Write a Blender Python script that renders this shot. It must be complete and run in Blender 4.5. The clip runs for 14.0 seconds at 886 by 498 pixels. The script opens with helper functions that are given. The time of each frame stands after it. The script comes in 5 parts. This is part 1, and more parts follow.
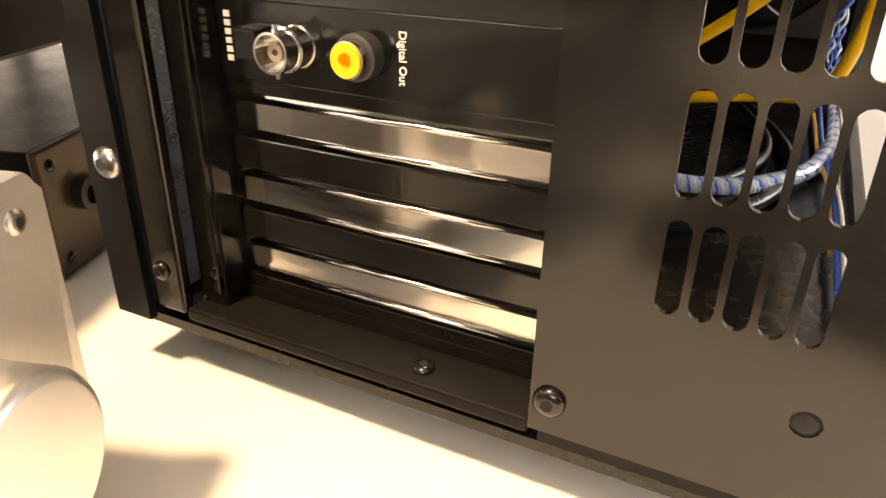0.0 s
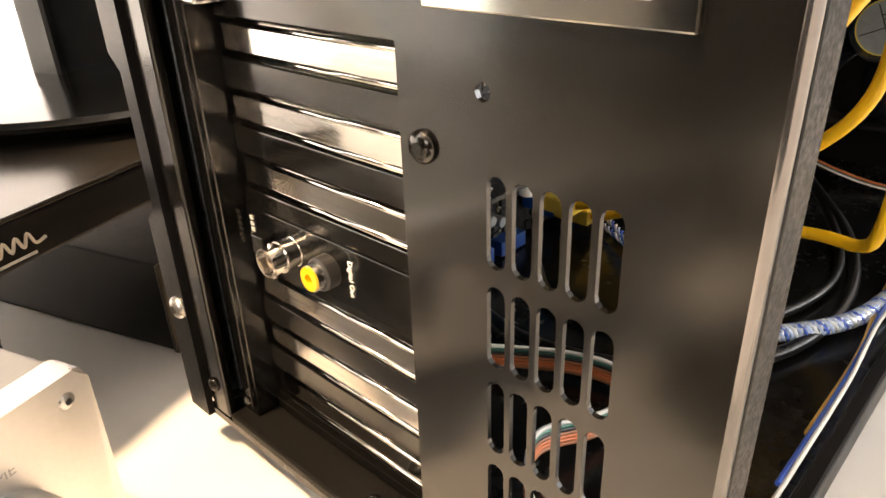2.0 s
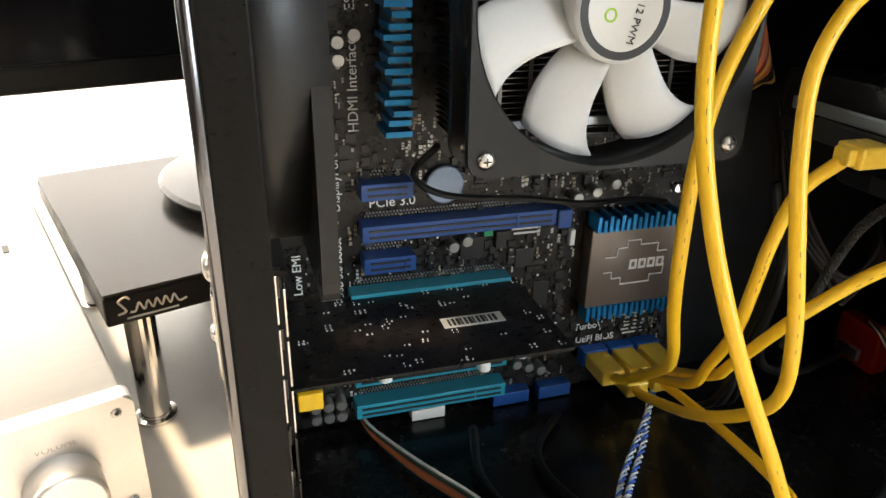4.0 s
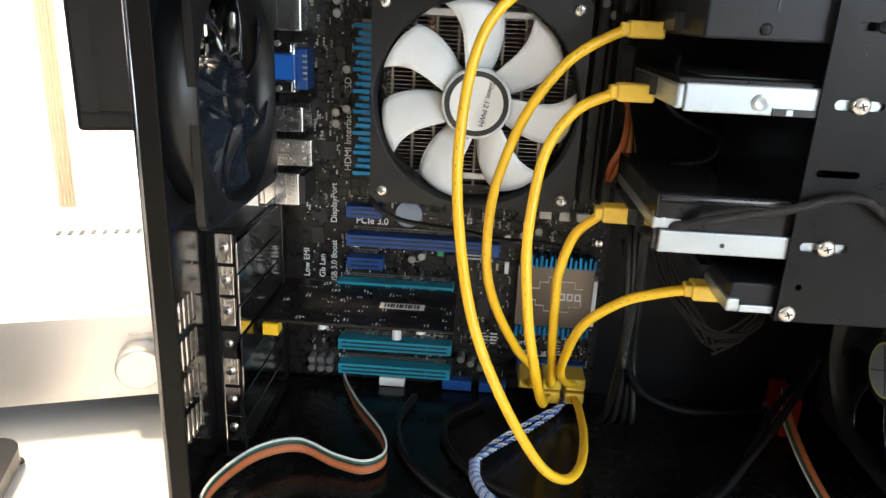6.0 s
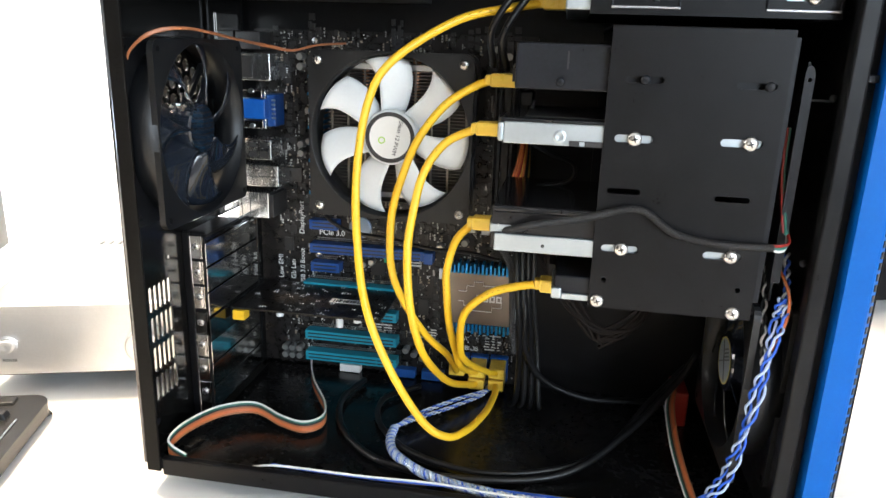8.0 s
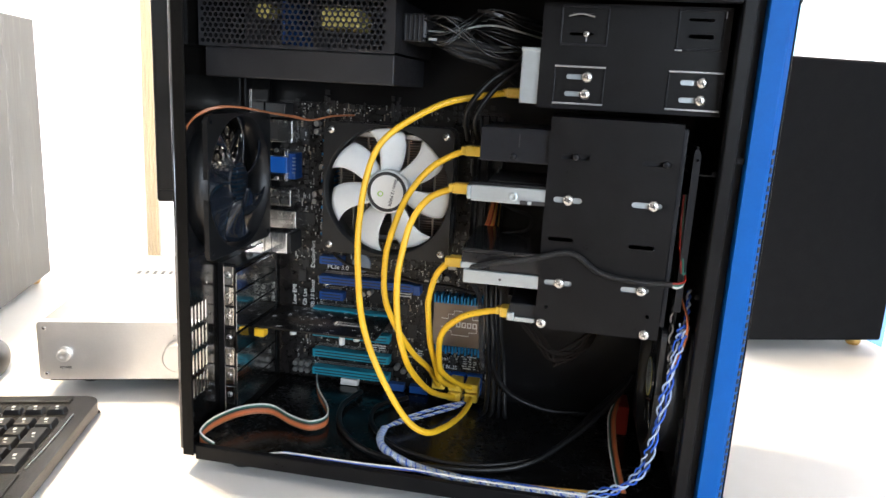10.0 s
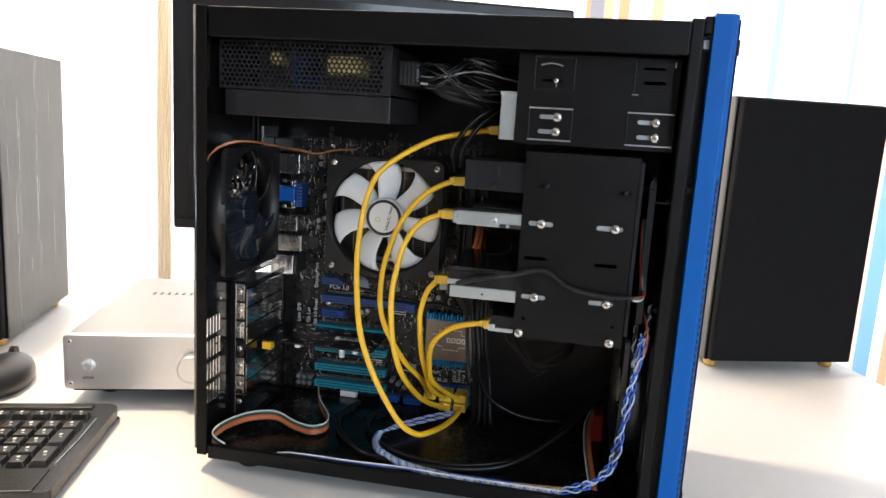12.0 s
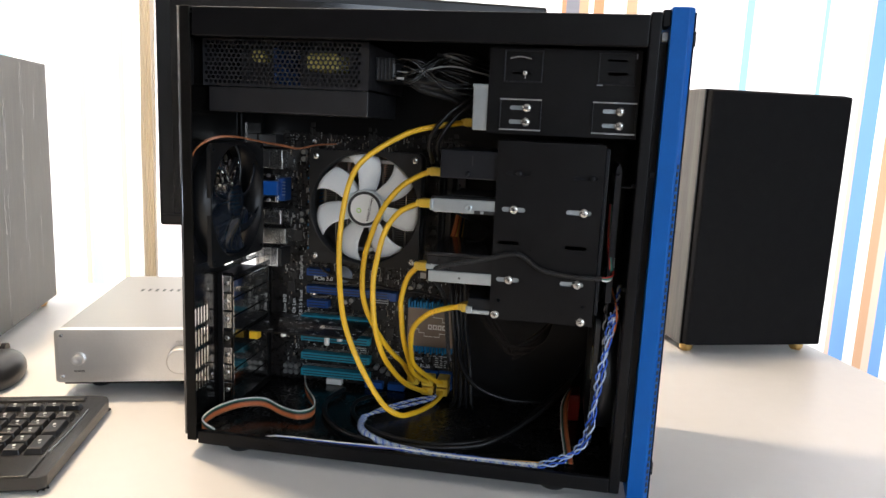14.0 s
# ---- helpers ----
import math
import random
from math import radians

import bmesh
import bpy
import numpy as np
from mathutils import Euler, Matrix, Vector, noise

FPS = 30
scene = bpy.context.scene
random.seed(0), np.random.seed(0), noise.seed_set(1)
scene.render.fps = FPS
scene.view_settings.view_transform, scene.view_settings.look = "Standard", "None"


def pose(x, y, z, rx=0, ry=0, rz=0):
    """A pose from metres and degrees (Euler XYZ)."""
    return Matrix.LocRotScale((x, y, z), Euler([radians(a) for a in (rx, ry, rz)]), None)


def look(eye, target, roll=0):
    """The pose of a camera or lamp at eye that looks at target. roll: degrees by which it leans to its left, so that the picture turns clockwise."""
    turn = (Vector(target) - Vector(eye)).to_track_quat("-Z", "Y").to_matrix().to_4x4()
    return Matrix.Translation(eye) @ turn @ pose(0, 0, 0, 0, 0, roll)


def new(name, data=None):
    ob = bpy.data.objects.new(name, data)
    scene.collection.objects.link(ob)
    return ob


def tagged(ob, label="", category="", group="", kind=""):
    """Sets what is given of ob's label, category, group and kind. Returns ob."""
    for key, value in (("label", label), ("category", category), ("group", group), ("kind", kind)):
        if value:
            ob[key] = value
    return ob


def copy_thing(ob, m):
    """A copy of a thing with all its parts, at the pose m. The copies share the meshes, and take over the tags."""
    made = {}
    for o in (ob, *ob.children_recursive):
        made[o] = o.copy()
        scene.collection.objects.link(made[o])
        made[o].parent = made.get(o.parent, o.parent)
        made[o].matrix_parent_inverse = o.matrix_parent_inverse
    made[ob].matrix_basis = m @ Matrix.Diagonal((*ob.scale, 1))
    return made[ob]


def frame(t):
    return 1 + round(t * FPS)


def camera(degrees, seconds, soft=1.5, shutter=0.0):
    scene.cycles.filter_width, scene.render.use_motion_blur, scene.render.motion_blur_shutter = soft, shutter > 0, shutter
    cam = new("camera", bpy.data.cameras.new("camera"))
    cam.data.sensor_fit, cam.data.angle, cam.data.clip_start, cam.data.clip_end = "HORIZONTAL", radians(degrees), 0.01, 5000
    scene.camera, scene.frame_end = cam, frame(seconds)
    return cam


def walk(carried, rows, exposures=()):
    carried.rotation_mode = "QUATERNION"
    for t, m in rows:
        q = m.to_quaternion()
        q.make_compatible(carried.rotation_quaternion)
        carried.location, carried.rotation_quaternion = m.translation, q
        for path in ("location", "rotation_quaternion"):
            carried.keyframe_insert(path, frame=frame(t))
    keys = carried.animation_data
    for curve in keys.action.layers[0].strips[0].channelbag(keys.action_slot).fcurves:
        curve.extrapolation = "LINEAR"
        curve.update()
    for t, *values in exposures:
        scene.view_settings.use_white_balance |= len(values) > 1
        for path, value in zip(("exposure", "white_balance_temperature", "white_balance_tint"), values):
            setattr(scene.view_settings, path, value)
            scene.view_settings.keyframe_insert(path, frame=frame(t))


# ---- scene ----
# A small desktop tower with its side panel off, on a desk in front of a curtained window.
# The tower's rear is at x = 0, its open side at y = 0, the desk top at z = 0.
cam = camera(64.29, 14.0)
PATH = [
    (0, (-0.1154, 0.03, 0.1235), (0.6882, 0.4235, -0.323), 1.1),
    (0.5, (-0.1125, 0.0244, 0.1193), (0.6809, 0.4182, -0.3451), 0.54),
    (1, (-0.107, 0.0122, 0.1275), (0.6708, 0.4162, -0.354), 0.08),
    (1.5, (-0.0969, -0.0017, 0.1581), (0.6165, 0.5095, -0.3213), -2.09),
    (2, (-0.0896, -0.0308, 0.1866), (0.5541, 0.5869, -0.2651), -2.11),
    (2.5, (-0.0739, -0.06, 0.213), (0.4983, 0.6348, -0.2226), -0.26),
    (3, (-0.0581, -0.0918, 0.2387), (0.4191, 0.6756, -0.1895), 0.06),
    (3.5, (-0.0338, -0.1219, 0.2567), (0.3535, 0.7031, -0.1548), 1.02),
    (4, (0.0077, -0.1394, 0.2665), (0.2746, 0.7328, -0.1435), 1.07),
    (6.5, (0.1832, -0.3361, 0.2944), (0.1055, 0.6141, -0.0072), 3.64),
    (7, (0.2157, -0.3555, 0.296), (0.1122, 0.596, 0.0062), 4.02),
    (7.5, (0.2513, -0.3795, 0.3012), (0.1123, 0.5687, 0.0156), 2.6),
    (8, (0.2706, -0.3953, 0.3079), (0.1149, 0.5523, 0.0289), 1.94),
    (10.5, (0.3146, -0.5391, 0.3391), (0.145, 0.4249, 0.1343), 3.51),
    (11, (0.3206, -0.5568, 0.3396), (0.1458, 0.4094, 0.1502), 3.65),
    (11.5, (0.3248, -0.5691, 0.3387), (0.1476, 0.3984, 0.1583), 3.76),
    (12, (0.3322, -0.5814, 0.3381), (0.1586, 0.3879, 0.1641), 3.45),
    (12.5, (0.3373, -0.5908, 0.3308), (0.1711, 0.3794, 0.1542), 3.18),
    (13, (0.3433, -0.6073, 0.3307), (0.1843, 0.364, 0.1535), 2.81),
    (13.5, (0.3444, -0.6096, 0.3301), (0.1886, 0.3628, 0.1565), 2.68),
    (14, (0.346, -0.6095, 0.3301), (0.1904, 0.3634, 0.1593), 2.55),
]
EXPOSURE = [(0.0, 0.9, 8300, 19), (0.5, 0.5, 8900, 29), (1.0, 0.35, 9000, 32), (1.5, 0.8, 8100, 20), (2.0, 1.0, 7600, 18), (3.0, 0.75, 7000, 13), (4.0, 0.65, 6800, 11), (6.5, 0.7, 6450, 11), (7.5, 0.92, 6350, 11), (8.0, 0.92, 6250, 11), (10.5, 0.38, 6200, 14), (11.5, 0.14, 6200, 15), (12.5, -0.06, 6200, 14), (14.0, -0.32, 6250, 14)]
walk(cam, [(t, look(e, g, r)) for t, e, g, r in PATH], EXPOSURE)

# ---- light ----
ROT = radians(18.5)                      # the desk and the room are turned against the tower
ROOM = Matrix.Rotation(ROT, 4, "Z")


def room(x, y, z=0.0):
    return ROOM @ Vector((x, y, z))


world = bpy.data.worlds.new("sky")
scene.world = world
world.use_nodes = True
sky = world.node_tree.nodes.new("ShaderNodeTexSky")
sky.sky_type, sky.sun_disc, sky.sun_elevation, sky.sun_rotation = "NISHITA", False, radians(38), radians(-30)
world.node_tree.links.new(sky.outputs[0], world.node_tree.nodes["Background"].inputs[0])
world.node_tree.nodes["Background"].inputs[1].default_value = 0.1


def area(name, at, target, sx, sy, watts, colour):
    data = bpy.data.lights.new(name, "AREA")
    data.shape, data.size, data.size_y, data.energy, data.color = "RECTANGLE", sx, sy, watts, colour
    ob = new(name, data)
    ob.matrix_world = look(at, target)
    return ob


area("window_light", room(0.64, 1.17, 0.6), room(0.64, -1.0, 0.1), 3.35, 1.9, 53, (1.0, 0.98, 0.95))
# Added fill for the tower's rear, set in an unseen west opening.
area("side_fill_light", room(-2.28, 0.15, 1.05), room(0.1, -0.1, 0.05), 1.0, 0.75, 12, (1.0, 0.94, 0.85))
area("south_window_light", room(1.2, -3.1, 0.75), room(0.3, -0.2, 0.2), 2.0, 1.2, 52, (0.82, 0.92, 1.0))
area("ceiling_light", room(-0.5, 0.46, 1.7), room(-0.3, 0.36, 0.0), 0.16, 0.16, 39, (1.0, 0.77, 0.5))

# ---- materials ----


def material(name, colour, rough=0.5, metal=0.0, vary=0.08, size=60.0, bump=0.0, bump_size=400.0, stretch=(1, 1, 1), coat=0.0, alpha=1.0,
             transmission=0.0, emission=0.0, spec=0.5):
    m = bpy.data.materials.new(name)
    m.use_nodes = True
    n, l = m.node_tree.nodes, m.node_tree.links
    b = n["Principled BSDF"]
    b.inputs["Base Color"].default_value = (*colour, 1)
    b.inputs["Roughness"].default_value, b.inputs["Metallic"].default_value = rough, metal
    b.inputs["Coat Weight"].default_value = coat
    b.inputs["Specular IOR Level"].default_value = spec
    b.inputs["Transmission Weight"].default_value = transmission
    if emission:
        b.inputs["Emission Color"].default_value = (*colour, 1)
        b.inputs["Emission Strength"].default_value = emission
    co = n.new("ShaderNodeTexCoord")
    mp = n.new("ShaderNodeMapping")
    mp.inputs["Scale"].default_value = stretch
    l.new(co.outputs["Object"], mp.inputs[0])
    if vary:
        big, fine = n.new("ShaderNodeTexNoise"), n.new("ShaderNodeTexNoise")
        for tex, s, d in ((big, size, 3), (fine, size * 9, 6)):
            l.new(mp.outputs[0], tex.inputs["Vector"])
            tex.inputs["Scale"].default_value, tex.inputs["Detail"].default_value = s, d
        add = n.new("ShaderNodeMath")
        add.operation = "ADD"
        l.new(big.outputs[0], add.inputs[0])
        l.new(fine.outputs[0], add.inputs[1])
        rng = n.new("ShaderNodeMapRange")
        rng.inputs[1].default_value, rng.inputs[2].default_value = 0.6, 1.4
        rng.inputs[3].default_value, rng.inputs[4].default_value = 1 - vary, 1 + vary
        l.new(add.outputs[0], rng.inputs[0])
        mul = n.new("ShaderNodeVectorMath")
        mul.operation = "MULTIPLY"
        mul.inputs[0].default_value = colour
        l.new(rng.outputs[0], mul.inputs[1])
        l.new(mul.outputs[0], b.inputs["Base Color"])
        rr = n.new("ShaderNodeMapRange")
        rr.inputs[1].default_value, rr.inputs[2].default_value = 0.6, 1.4
        rr.inputs[3].default_value, rr.inputs[4].default_value = max(0.02, rough * (1 - vary)), min(1.0, rough * (1 + vary))
        l.new(add.outputs[0], rr.inputs[0])
        l.new(rr.outputs[0], b.inputs["Roughness"])
    if bump:
        t = n.new("ShaderNodeTexNoise")
        t.inputs["Scale"].default_value, t.inputs["Detail"].default_value = bump_size, 3
        l.new(mp.outputs[0], t.inputs["Vector"])
        bp = n.new("ShaderNodeBump")
        bp.inputs["Strength"].default_value, bp.inputs["Distance"].default_value = bump, 0.0005
        l.new(t.outputs[0], bp.inputs["Height"])
        l.new(bp.outputs[0], b.inputs["Normal"])
    return m


BLACK = material("black_paint", (0.0055, 0.0055, 0.0062), 0.35, vary=0.25, bump=0.05, bump_size=2500, spec=0.16)
GLOSS = material("glossy_black", (0.005, 0.005, 0.005), 0.15, vary=0.3, spec=0.4)
GUN = material("glossy_black_panel", (0.005, 0.0047, 0.0043), 0.17, 0.0, vary=0.12, size=20, bump=0.02, bump_size=40, spec=0.55)
NICKEL = material("glossy_black_steel", (0.005, 0.0046, 0.0042), 0.15, 0.0, vary=0.15, size=30, spec=0.55)
COVER = material("plated_cover", (0.62, 0.6, 0.57), 0.11, 1.0, vary=0.12, size=90, bump=0.07, bump_size=500, stretch=(1, 0.06, 1))
SCREWSTEEL = material("screw_steel", (0.62, 0.61, 0.59), 0.27, 1.0, vary=0.1)
FLOORPAINT = material("scuffed_black_floor", (0.006, 0.006, 0.0062), 0.24, vary=0.5, size=25, bump=0.05, bump_size=900, spec=0.4)
# Unseen wall kept dark so the glossy rear panel mirrors something dark.
DARKWALL = material("reflection_dark_wall", (0.05, 0.045, 0.04), 0.8, vary=0.06, size=3)
LETTER = material("cream_letters", (0.55, 0.5, 0.42), 0.4, vary=0.1)
LEDGE = material("dusty_black_steel", (0.006, 0.0055, 0.005), 0.45, vary=0.6, size=900, spec=0.12)
PORTSTEEL = material("dull_port_steel", (0.62, 0.63, 0.64), 0.26, 1.0, vary=0.12)
# Bright metal that puts sheen and glints into the bay's sheet edges.
EDGE = material("lit_sheet_edge", (0.4, 0.41, 0.43), 0.35, 0.9, vary=0.2)
CHROME = material("plated_steel", (0.75, 0.73, 0.7), 0.16, 1.0, vary=0.06)
STEEL = material("zinc_steel", (0.62, 0.65, 0.68), 0.32, 1.0, vary=0.08)
# Dull steel with a blue reflection put into its base colour.
CELL = material("blue_reflection_steel", (0.2, 0.25, 0.34), 0.42, 1.0, vary=0.12)
BLUE = material("blue_anodised", (0.0005, 0.1, 0.42), 0.45, 0.0, vary=0.06, spec=0.2)
YELLOW = material("yellow_plastic", (0.83, 0.5, 0.02), 0.38, vary=0.06, size=40)
WHITE = material("white_fan_plastic", (0.72, 0.74, 0.74), 0.35, vary=0.03)
DESK = material("white_desk_laminate", (0.8, 0.79, 0.77), 0.38, vary=0.02, size=6)
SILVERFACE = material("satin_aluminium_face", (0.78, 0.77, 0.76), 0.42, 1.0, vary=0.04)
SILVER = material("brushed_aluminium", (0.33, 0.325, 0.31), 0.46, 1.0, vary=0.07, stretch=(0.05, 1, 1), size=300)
PCB = material("black_circuit_board", (0.011, 0.0095, 0.009), 0.34, vary=0.6, size=200, bump=0.3, bump_size=900, spec=0.3)
WALL = material("painted_wall", (0.75, 0.73, 0.7), 0.8, vary=0.03, size=3)
WOOD = material("grey_oak_veneer", (0.12, 0.12, 0.113), 0.6, vary=0.8, stretch=(1, 1, 0.035), size=75, bump=0.35, bump_size=500, spec=0.3)
CLOTH = material("black_speaker_cloth", (0.0055, 0.0055, 0.0065), 0.95, vary=0.12, bump=0.3, bump_size=1500, spec=0.25)

# further materials
TAUPE = material("brushed_name_metal", (0.42, 0.4, 0.36), 0.12, 1.0, vary=0.06, stretch=(1, 0.05, 1), size=300)
PRINT = material("white_print", (0.78, 0.78, 0.76), 0.6, vary=0.02)
PRINTGREY = material("board_print", (0.6, 0.6, 0.57), 0.6, vary=0.2)
PAPER = material("white_plastic", (0.75, 0.75, 0.72), 0.5, vary=0.03)
DARKSTEEL = material("dark_plastic", (0.02, 0.02, 0.021), 0.45, vary=0.2)
RUBBER = material("black_rubber", (0.006, 0.006, 0.0065), 0.34, vary=0.3, spec=0.4)
SLOTBLUE = material("royal_blue_plastic", (0.008, 0.062, 0.25), 0.4, vary=0.1)
CYAN = material("teal_plastic", (0.015, 0.26, 0.36), 0.4, vary=0.1)
FINBLUE = material("cyan_anodised_fin", (0.006, 0.2, 0.45), 0.32, 0.5, vary=0.15)
DARKHS = material("bronze_grey_metal", (0.2, 0.165, 0.14), 0.3, 0.85, vary=0.06)
PORTBLUE = material("bright_blue_plastic", (0.003, 0.085, 0.38), 0.4, vary=0.08)
CHIP = material("chip_epoxy", (0.013, 0.013, 0.013), 0.45, vary=0.3)
CAN = material("tin_can", (0.36, 0.36, 0.35), 0.35, 0.8, vary=0.2)
BEIGE = material("ceramic", (0.28, 0.23, 0.17), 0.5, vary=0.2)
GREEN = material("green_plastic", (0.02, 0.32, 0.14), 0.4, vary=0.05)
GREENPRINT = material("lime_print", (0.35, 0.6, 0.05), 0.5, vary=0.05)
FRAME = material("fan_frame_plastic", (0.008, 0.0085, 0.0095), 0.36, vary=0.25, bump=0.08, bump_size=1500, spec=0.35)
SMOKE = material("smoked_fan_plastic", (0.013, 0.017, 0.025), 0.12, vary=0.1, coat=0.6)
FIN = material("dim_fin", (0.2, 0.185, 0.17), 0.38, 1.0, vary=0.15)
COPPER = material("copper_pipe", (0.55, 0.27, 0.15), 0.3, 1.0, vary=0.08)
STICKER = material("silver_sticker", (0.26, 0.31, 0.35), 0.4, 0.2, vary=0.15, size=200)
YELLOWEDGE = material("yellow_print", (0.6, 0.5, 0.1), 0.5, vary=0.05)
PSUBLACK = material("power_supply_paint", (0.016, 0.016, 0.018), 0.45, vary=0.2, bump=0.2, bump_size=2500, spec=0.35)
OLIVE = material("faded_black_print", (0.3, 0.19, 0.02), 0.5, vary=0.2)
# Lighter metal than the panel: the rolled edge's highlight is put into its colour.
ROLLED = material("highlight_rolled_edge", (0.17, 0.17, 0.18), 0.2, 1.0, vary=0.1)
TRAFO = material("transformer_tape", (0.78, 0.66, 0.2), 0.45, vary=0.1)
WIRE = material("black_wire", (0.012, 0.012, 0.012), 0.2, vary=0.2)
TARNISHED = material("dull_brown_black_wire", (0.016, 0.012, 0.01), 0.7, vary=0.3, spec=0.12)
GREYWIRE = material("grey_wire", (0.4, 0.4, 0.4), 0.35, vary=0.1)
SLEEVE = material("braided_sleeve", (0.008, 0.008, 0.008), 0.45, vary=0.6, size=900, bump=0.6, bump_size=1400)
BRAID = material("black_braid", (0.012, 0.012, 0.013), 0.4, vary=0.7, size=1200, bump=0.5, bump_size=1200)
BLACKSHEEN = material("satin_black_metal", (0.011, 0.012, 0.015), 0.34, 0.0, vary=0.25, spec=0.2)
BLACKGLOSS = material("polished_black", (0.02, 0.02, 0.022), 0.12, 0.4, vary=0.2)
ZINC = material("pale_zinc", (0.42, 0.47, 0.5), 0.36, 0.8, vary=0.06)
YELLOWPLUG = material("clear_yellow_plastic", (0.85, 0.58, 0.07), 0.28, vary=0.05)
STRANDBLUE = material("blue_wire", (0.03, 0.12, 0.62), 0.35, vary=0.1)
STRANDPALE = material("pale_blue_wire", (0.45, 0.56, 0.76), 0.35, vary=0.1)
CLEAR = material("clear_sleeve", (0.85, 0.92, 1.0), 0.12, vary=0.0, transmission=0.95)
ORANGE = material("orange_wire", (0.62, 0.17, 0.055), 0.4, vary=0.1)
AMBER = material("amber_wire", (0.72, 0.42, 0.08), 0.4, vary=0.1)
RUST = material("brown_wire", (0.38, 0.14, 0.06), 0.4, vary=0.1)
TEAL = material("green_wire", (0.03, 0.16, 0.12), 0.4, vary=0.1)
RED = material("red_plastic", (0.3, 0.014, 0.008), 0.4, vary=0.1)
SCREEN = material("monitor_screen", (0.006, 0.006, 0.008), 0.12, vary=0.1)
SHELFTOP = material("dark_satin_top", (0.018, 0.016, 0.014), 0.24, vary=0.04, size=15, spec=0.22)
SHELFSIDE = material("dark_ash", (0.009, 0.0075, 0.007), 0.38, vary=0.3, stretch=(0.05, 1, 1), spec=0.25)
KEYDARK = material("key_plastic", (0.013, 0.013, 0.014), 0.38, vary=0.05)
KEYBODY = material("keyboard_plastic", (0.026, 0.025, 0.024), 0.26, vary=0.03)
BROWNPANEL = material("bronze_panel", (0.07, 0.055, 0.04), 0.4, 0.6, vary=0.1)
BRASS = material("brass", (0.65, 0.42, 0.15), 0.3, 1.0, vary=0.05)
SKYGLOW = material("bright_daylight", (1, 1, 1), 0.5, vary=0, emission=1.0)


def curtain_material():
    """Thin cloth: partly see-through and glowing with the light behind it, with woven vertical stripes."""
    m = bpy.data.materials.new("striped_voile")
    m.use_nodes = True
    n, l = m.node_tree.nodes, m.node_tree.links
    n.remove(n["Principled BSDF"])
    out = n["Material Output"]
    co, sep = n.new("ShaderNodeTexCoord"), n.new("ShaderNodeSeparateXYZ")
    l.new(co.outputs["Object"], sep.inputs[0])
    rng = n.new("ShaderNodeMapRange")
    rng.inputs[1].default_value, rng.inputs[2].default_value = -1.0, 2.0
    l.new(sep.outputs[0], rng.inputs[0])
    ramp = n.new("ShaderNodeValToRGB")
    ramp.color_ramp.interpolation = "CONSTANT"
    e = ramp.color_ramp.elements
    stripes = [(-1.0, None), (-0.53, "c"), (-0.505, None), (-0.385, "y"), (-0.374, "c"), (-0.349, None), (-0.302, "y"), (-0.292, None), (0.638, "o"), (0.652, "g"), (0.678, "t"), (0.70, None), (0.718, "o"), (0.741, None),
               (0.786, "t"), (0.809, None), (1.081, "k"), (1.10, None), (1.28, "k"), (1.293, None), (1.416, "p"), (1.437, "b"), (1.471, None), (1.487, "t"), (1.515, "w"), (1.54, "b"), (1.58, None), (1.62, "p"), (1.65, None)]
    colour = {None: (0.93, 0.92, 0.90, 1), "y": (0.9, 0.79, 0.38, 1), "c": (0.42, 0.73, 0.88, 1), "k": (0.26, 0.54, 0.68, 1), "o": (0.5, 0.24, 0.13, 1), "t": (0.5, 0.31, 0.19, 1), "g": (0.2, 0.2, 0.22, 1),
              "b": (0.16, 0.31, 0.58, 1), "p": (0.72, 0.47, 0.37, 1), "w": (0.62, 0.48, 0.38, 1)}
    for k, (x, key) in enumerate(stripes):
        pos = (x + 1.0) / 3.0
        el = e[k] if k < 2 else e.new(pos)
        el.position, el.color = pos, colour[key]
    l.new(rng.outputs[0], ramp.inputs[0])
    tr, di, mix = n.new("ShaderNodeBsdfTranslucent"), n.new("ShaderNodeBsdfDiffuse"), n.new("ShaderNodeMixShader")
    l.new(ramp.outputs[0], tr.inputs[0])
    l.new(ramp.outputs[0], di.inputs[0])
    mix.inputs[0].default_value = 0.35
    l.new(tr.outputs[0], mix.inputs[1])
    l.new(di.outputs[0], mix.inputs[2])
    l.new(mix.outputs[0], out.inputs[0])
    return m


def hem_material():
    """Gathered linen that lets some daylight through."""
    m = bpy.data.materials.new("sheer_beige_linen")
    m.use_nodes = True
    n, l = m.node_tree.nodes, m.node_tree.links
    n.remove(n["Principled BSDF"])
    noise, ramp = n.new("ShaderNodeTexNoise"), n.new("ShaderNodeValToRGB")
    noise.inputs["Scale"].default_value = 90.0
    ramp.color_ramp.elements[0].color, ramp.color_ramp.elements[1].color = (0.56, 0.49, 0.38, 1), (0.87, 0.8, 0.68, 1)
    l.new(noise.outputs[0], ramp.inputs[0])
    tr, di, mix = n.new("ShaderNodeBsdfTranslucent"), n.new("ShaderNodeBsdfDiffuse"), n.new("ShaderNodeMixShader")
    for sh in (tr, di):
        l.new(ramp.outputs[0], sh.inputs[0])
    mix.inputs[0].default_value = 0.55
    l.new(tr.outputs[0], mix.inputs[1])
    l.new(di.outputs[0], mix.inputs[2])
    l.new(mix.outputs[0], n["Material Output"].inputs[0])
    return m


HEM = hem_material()
CURTAIN = curtain_material()

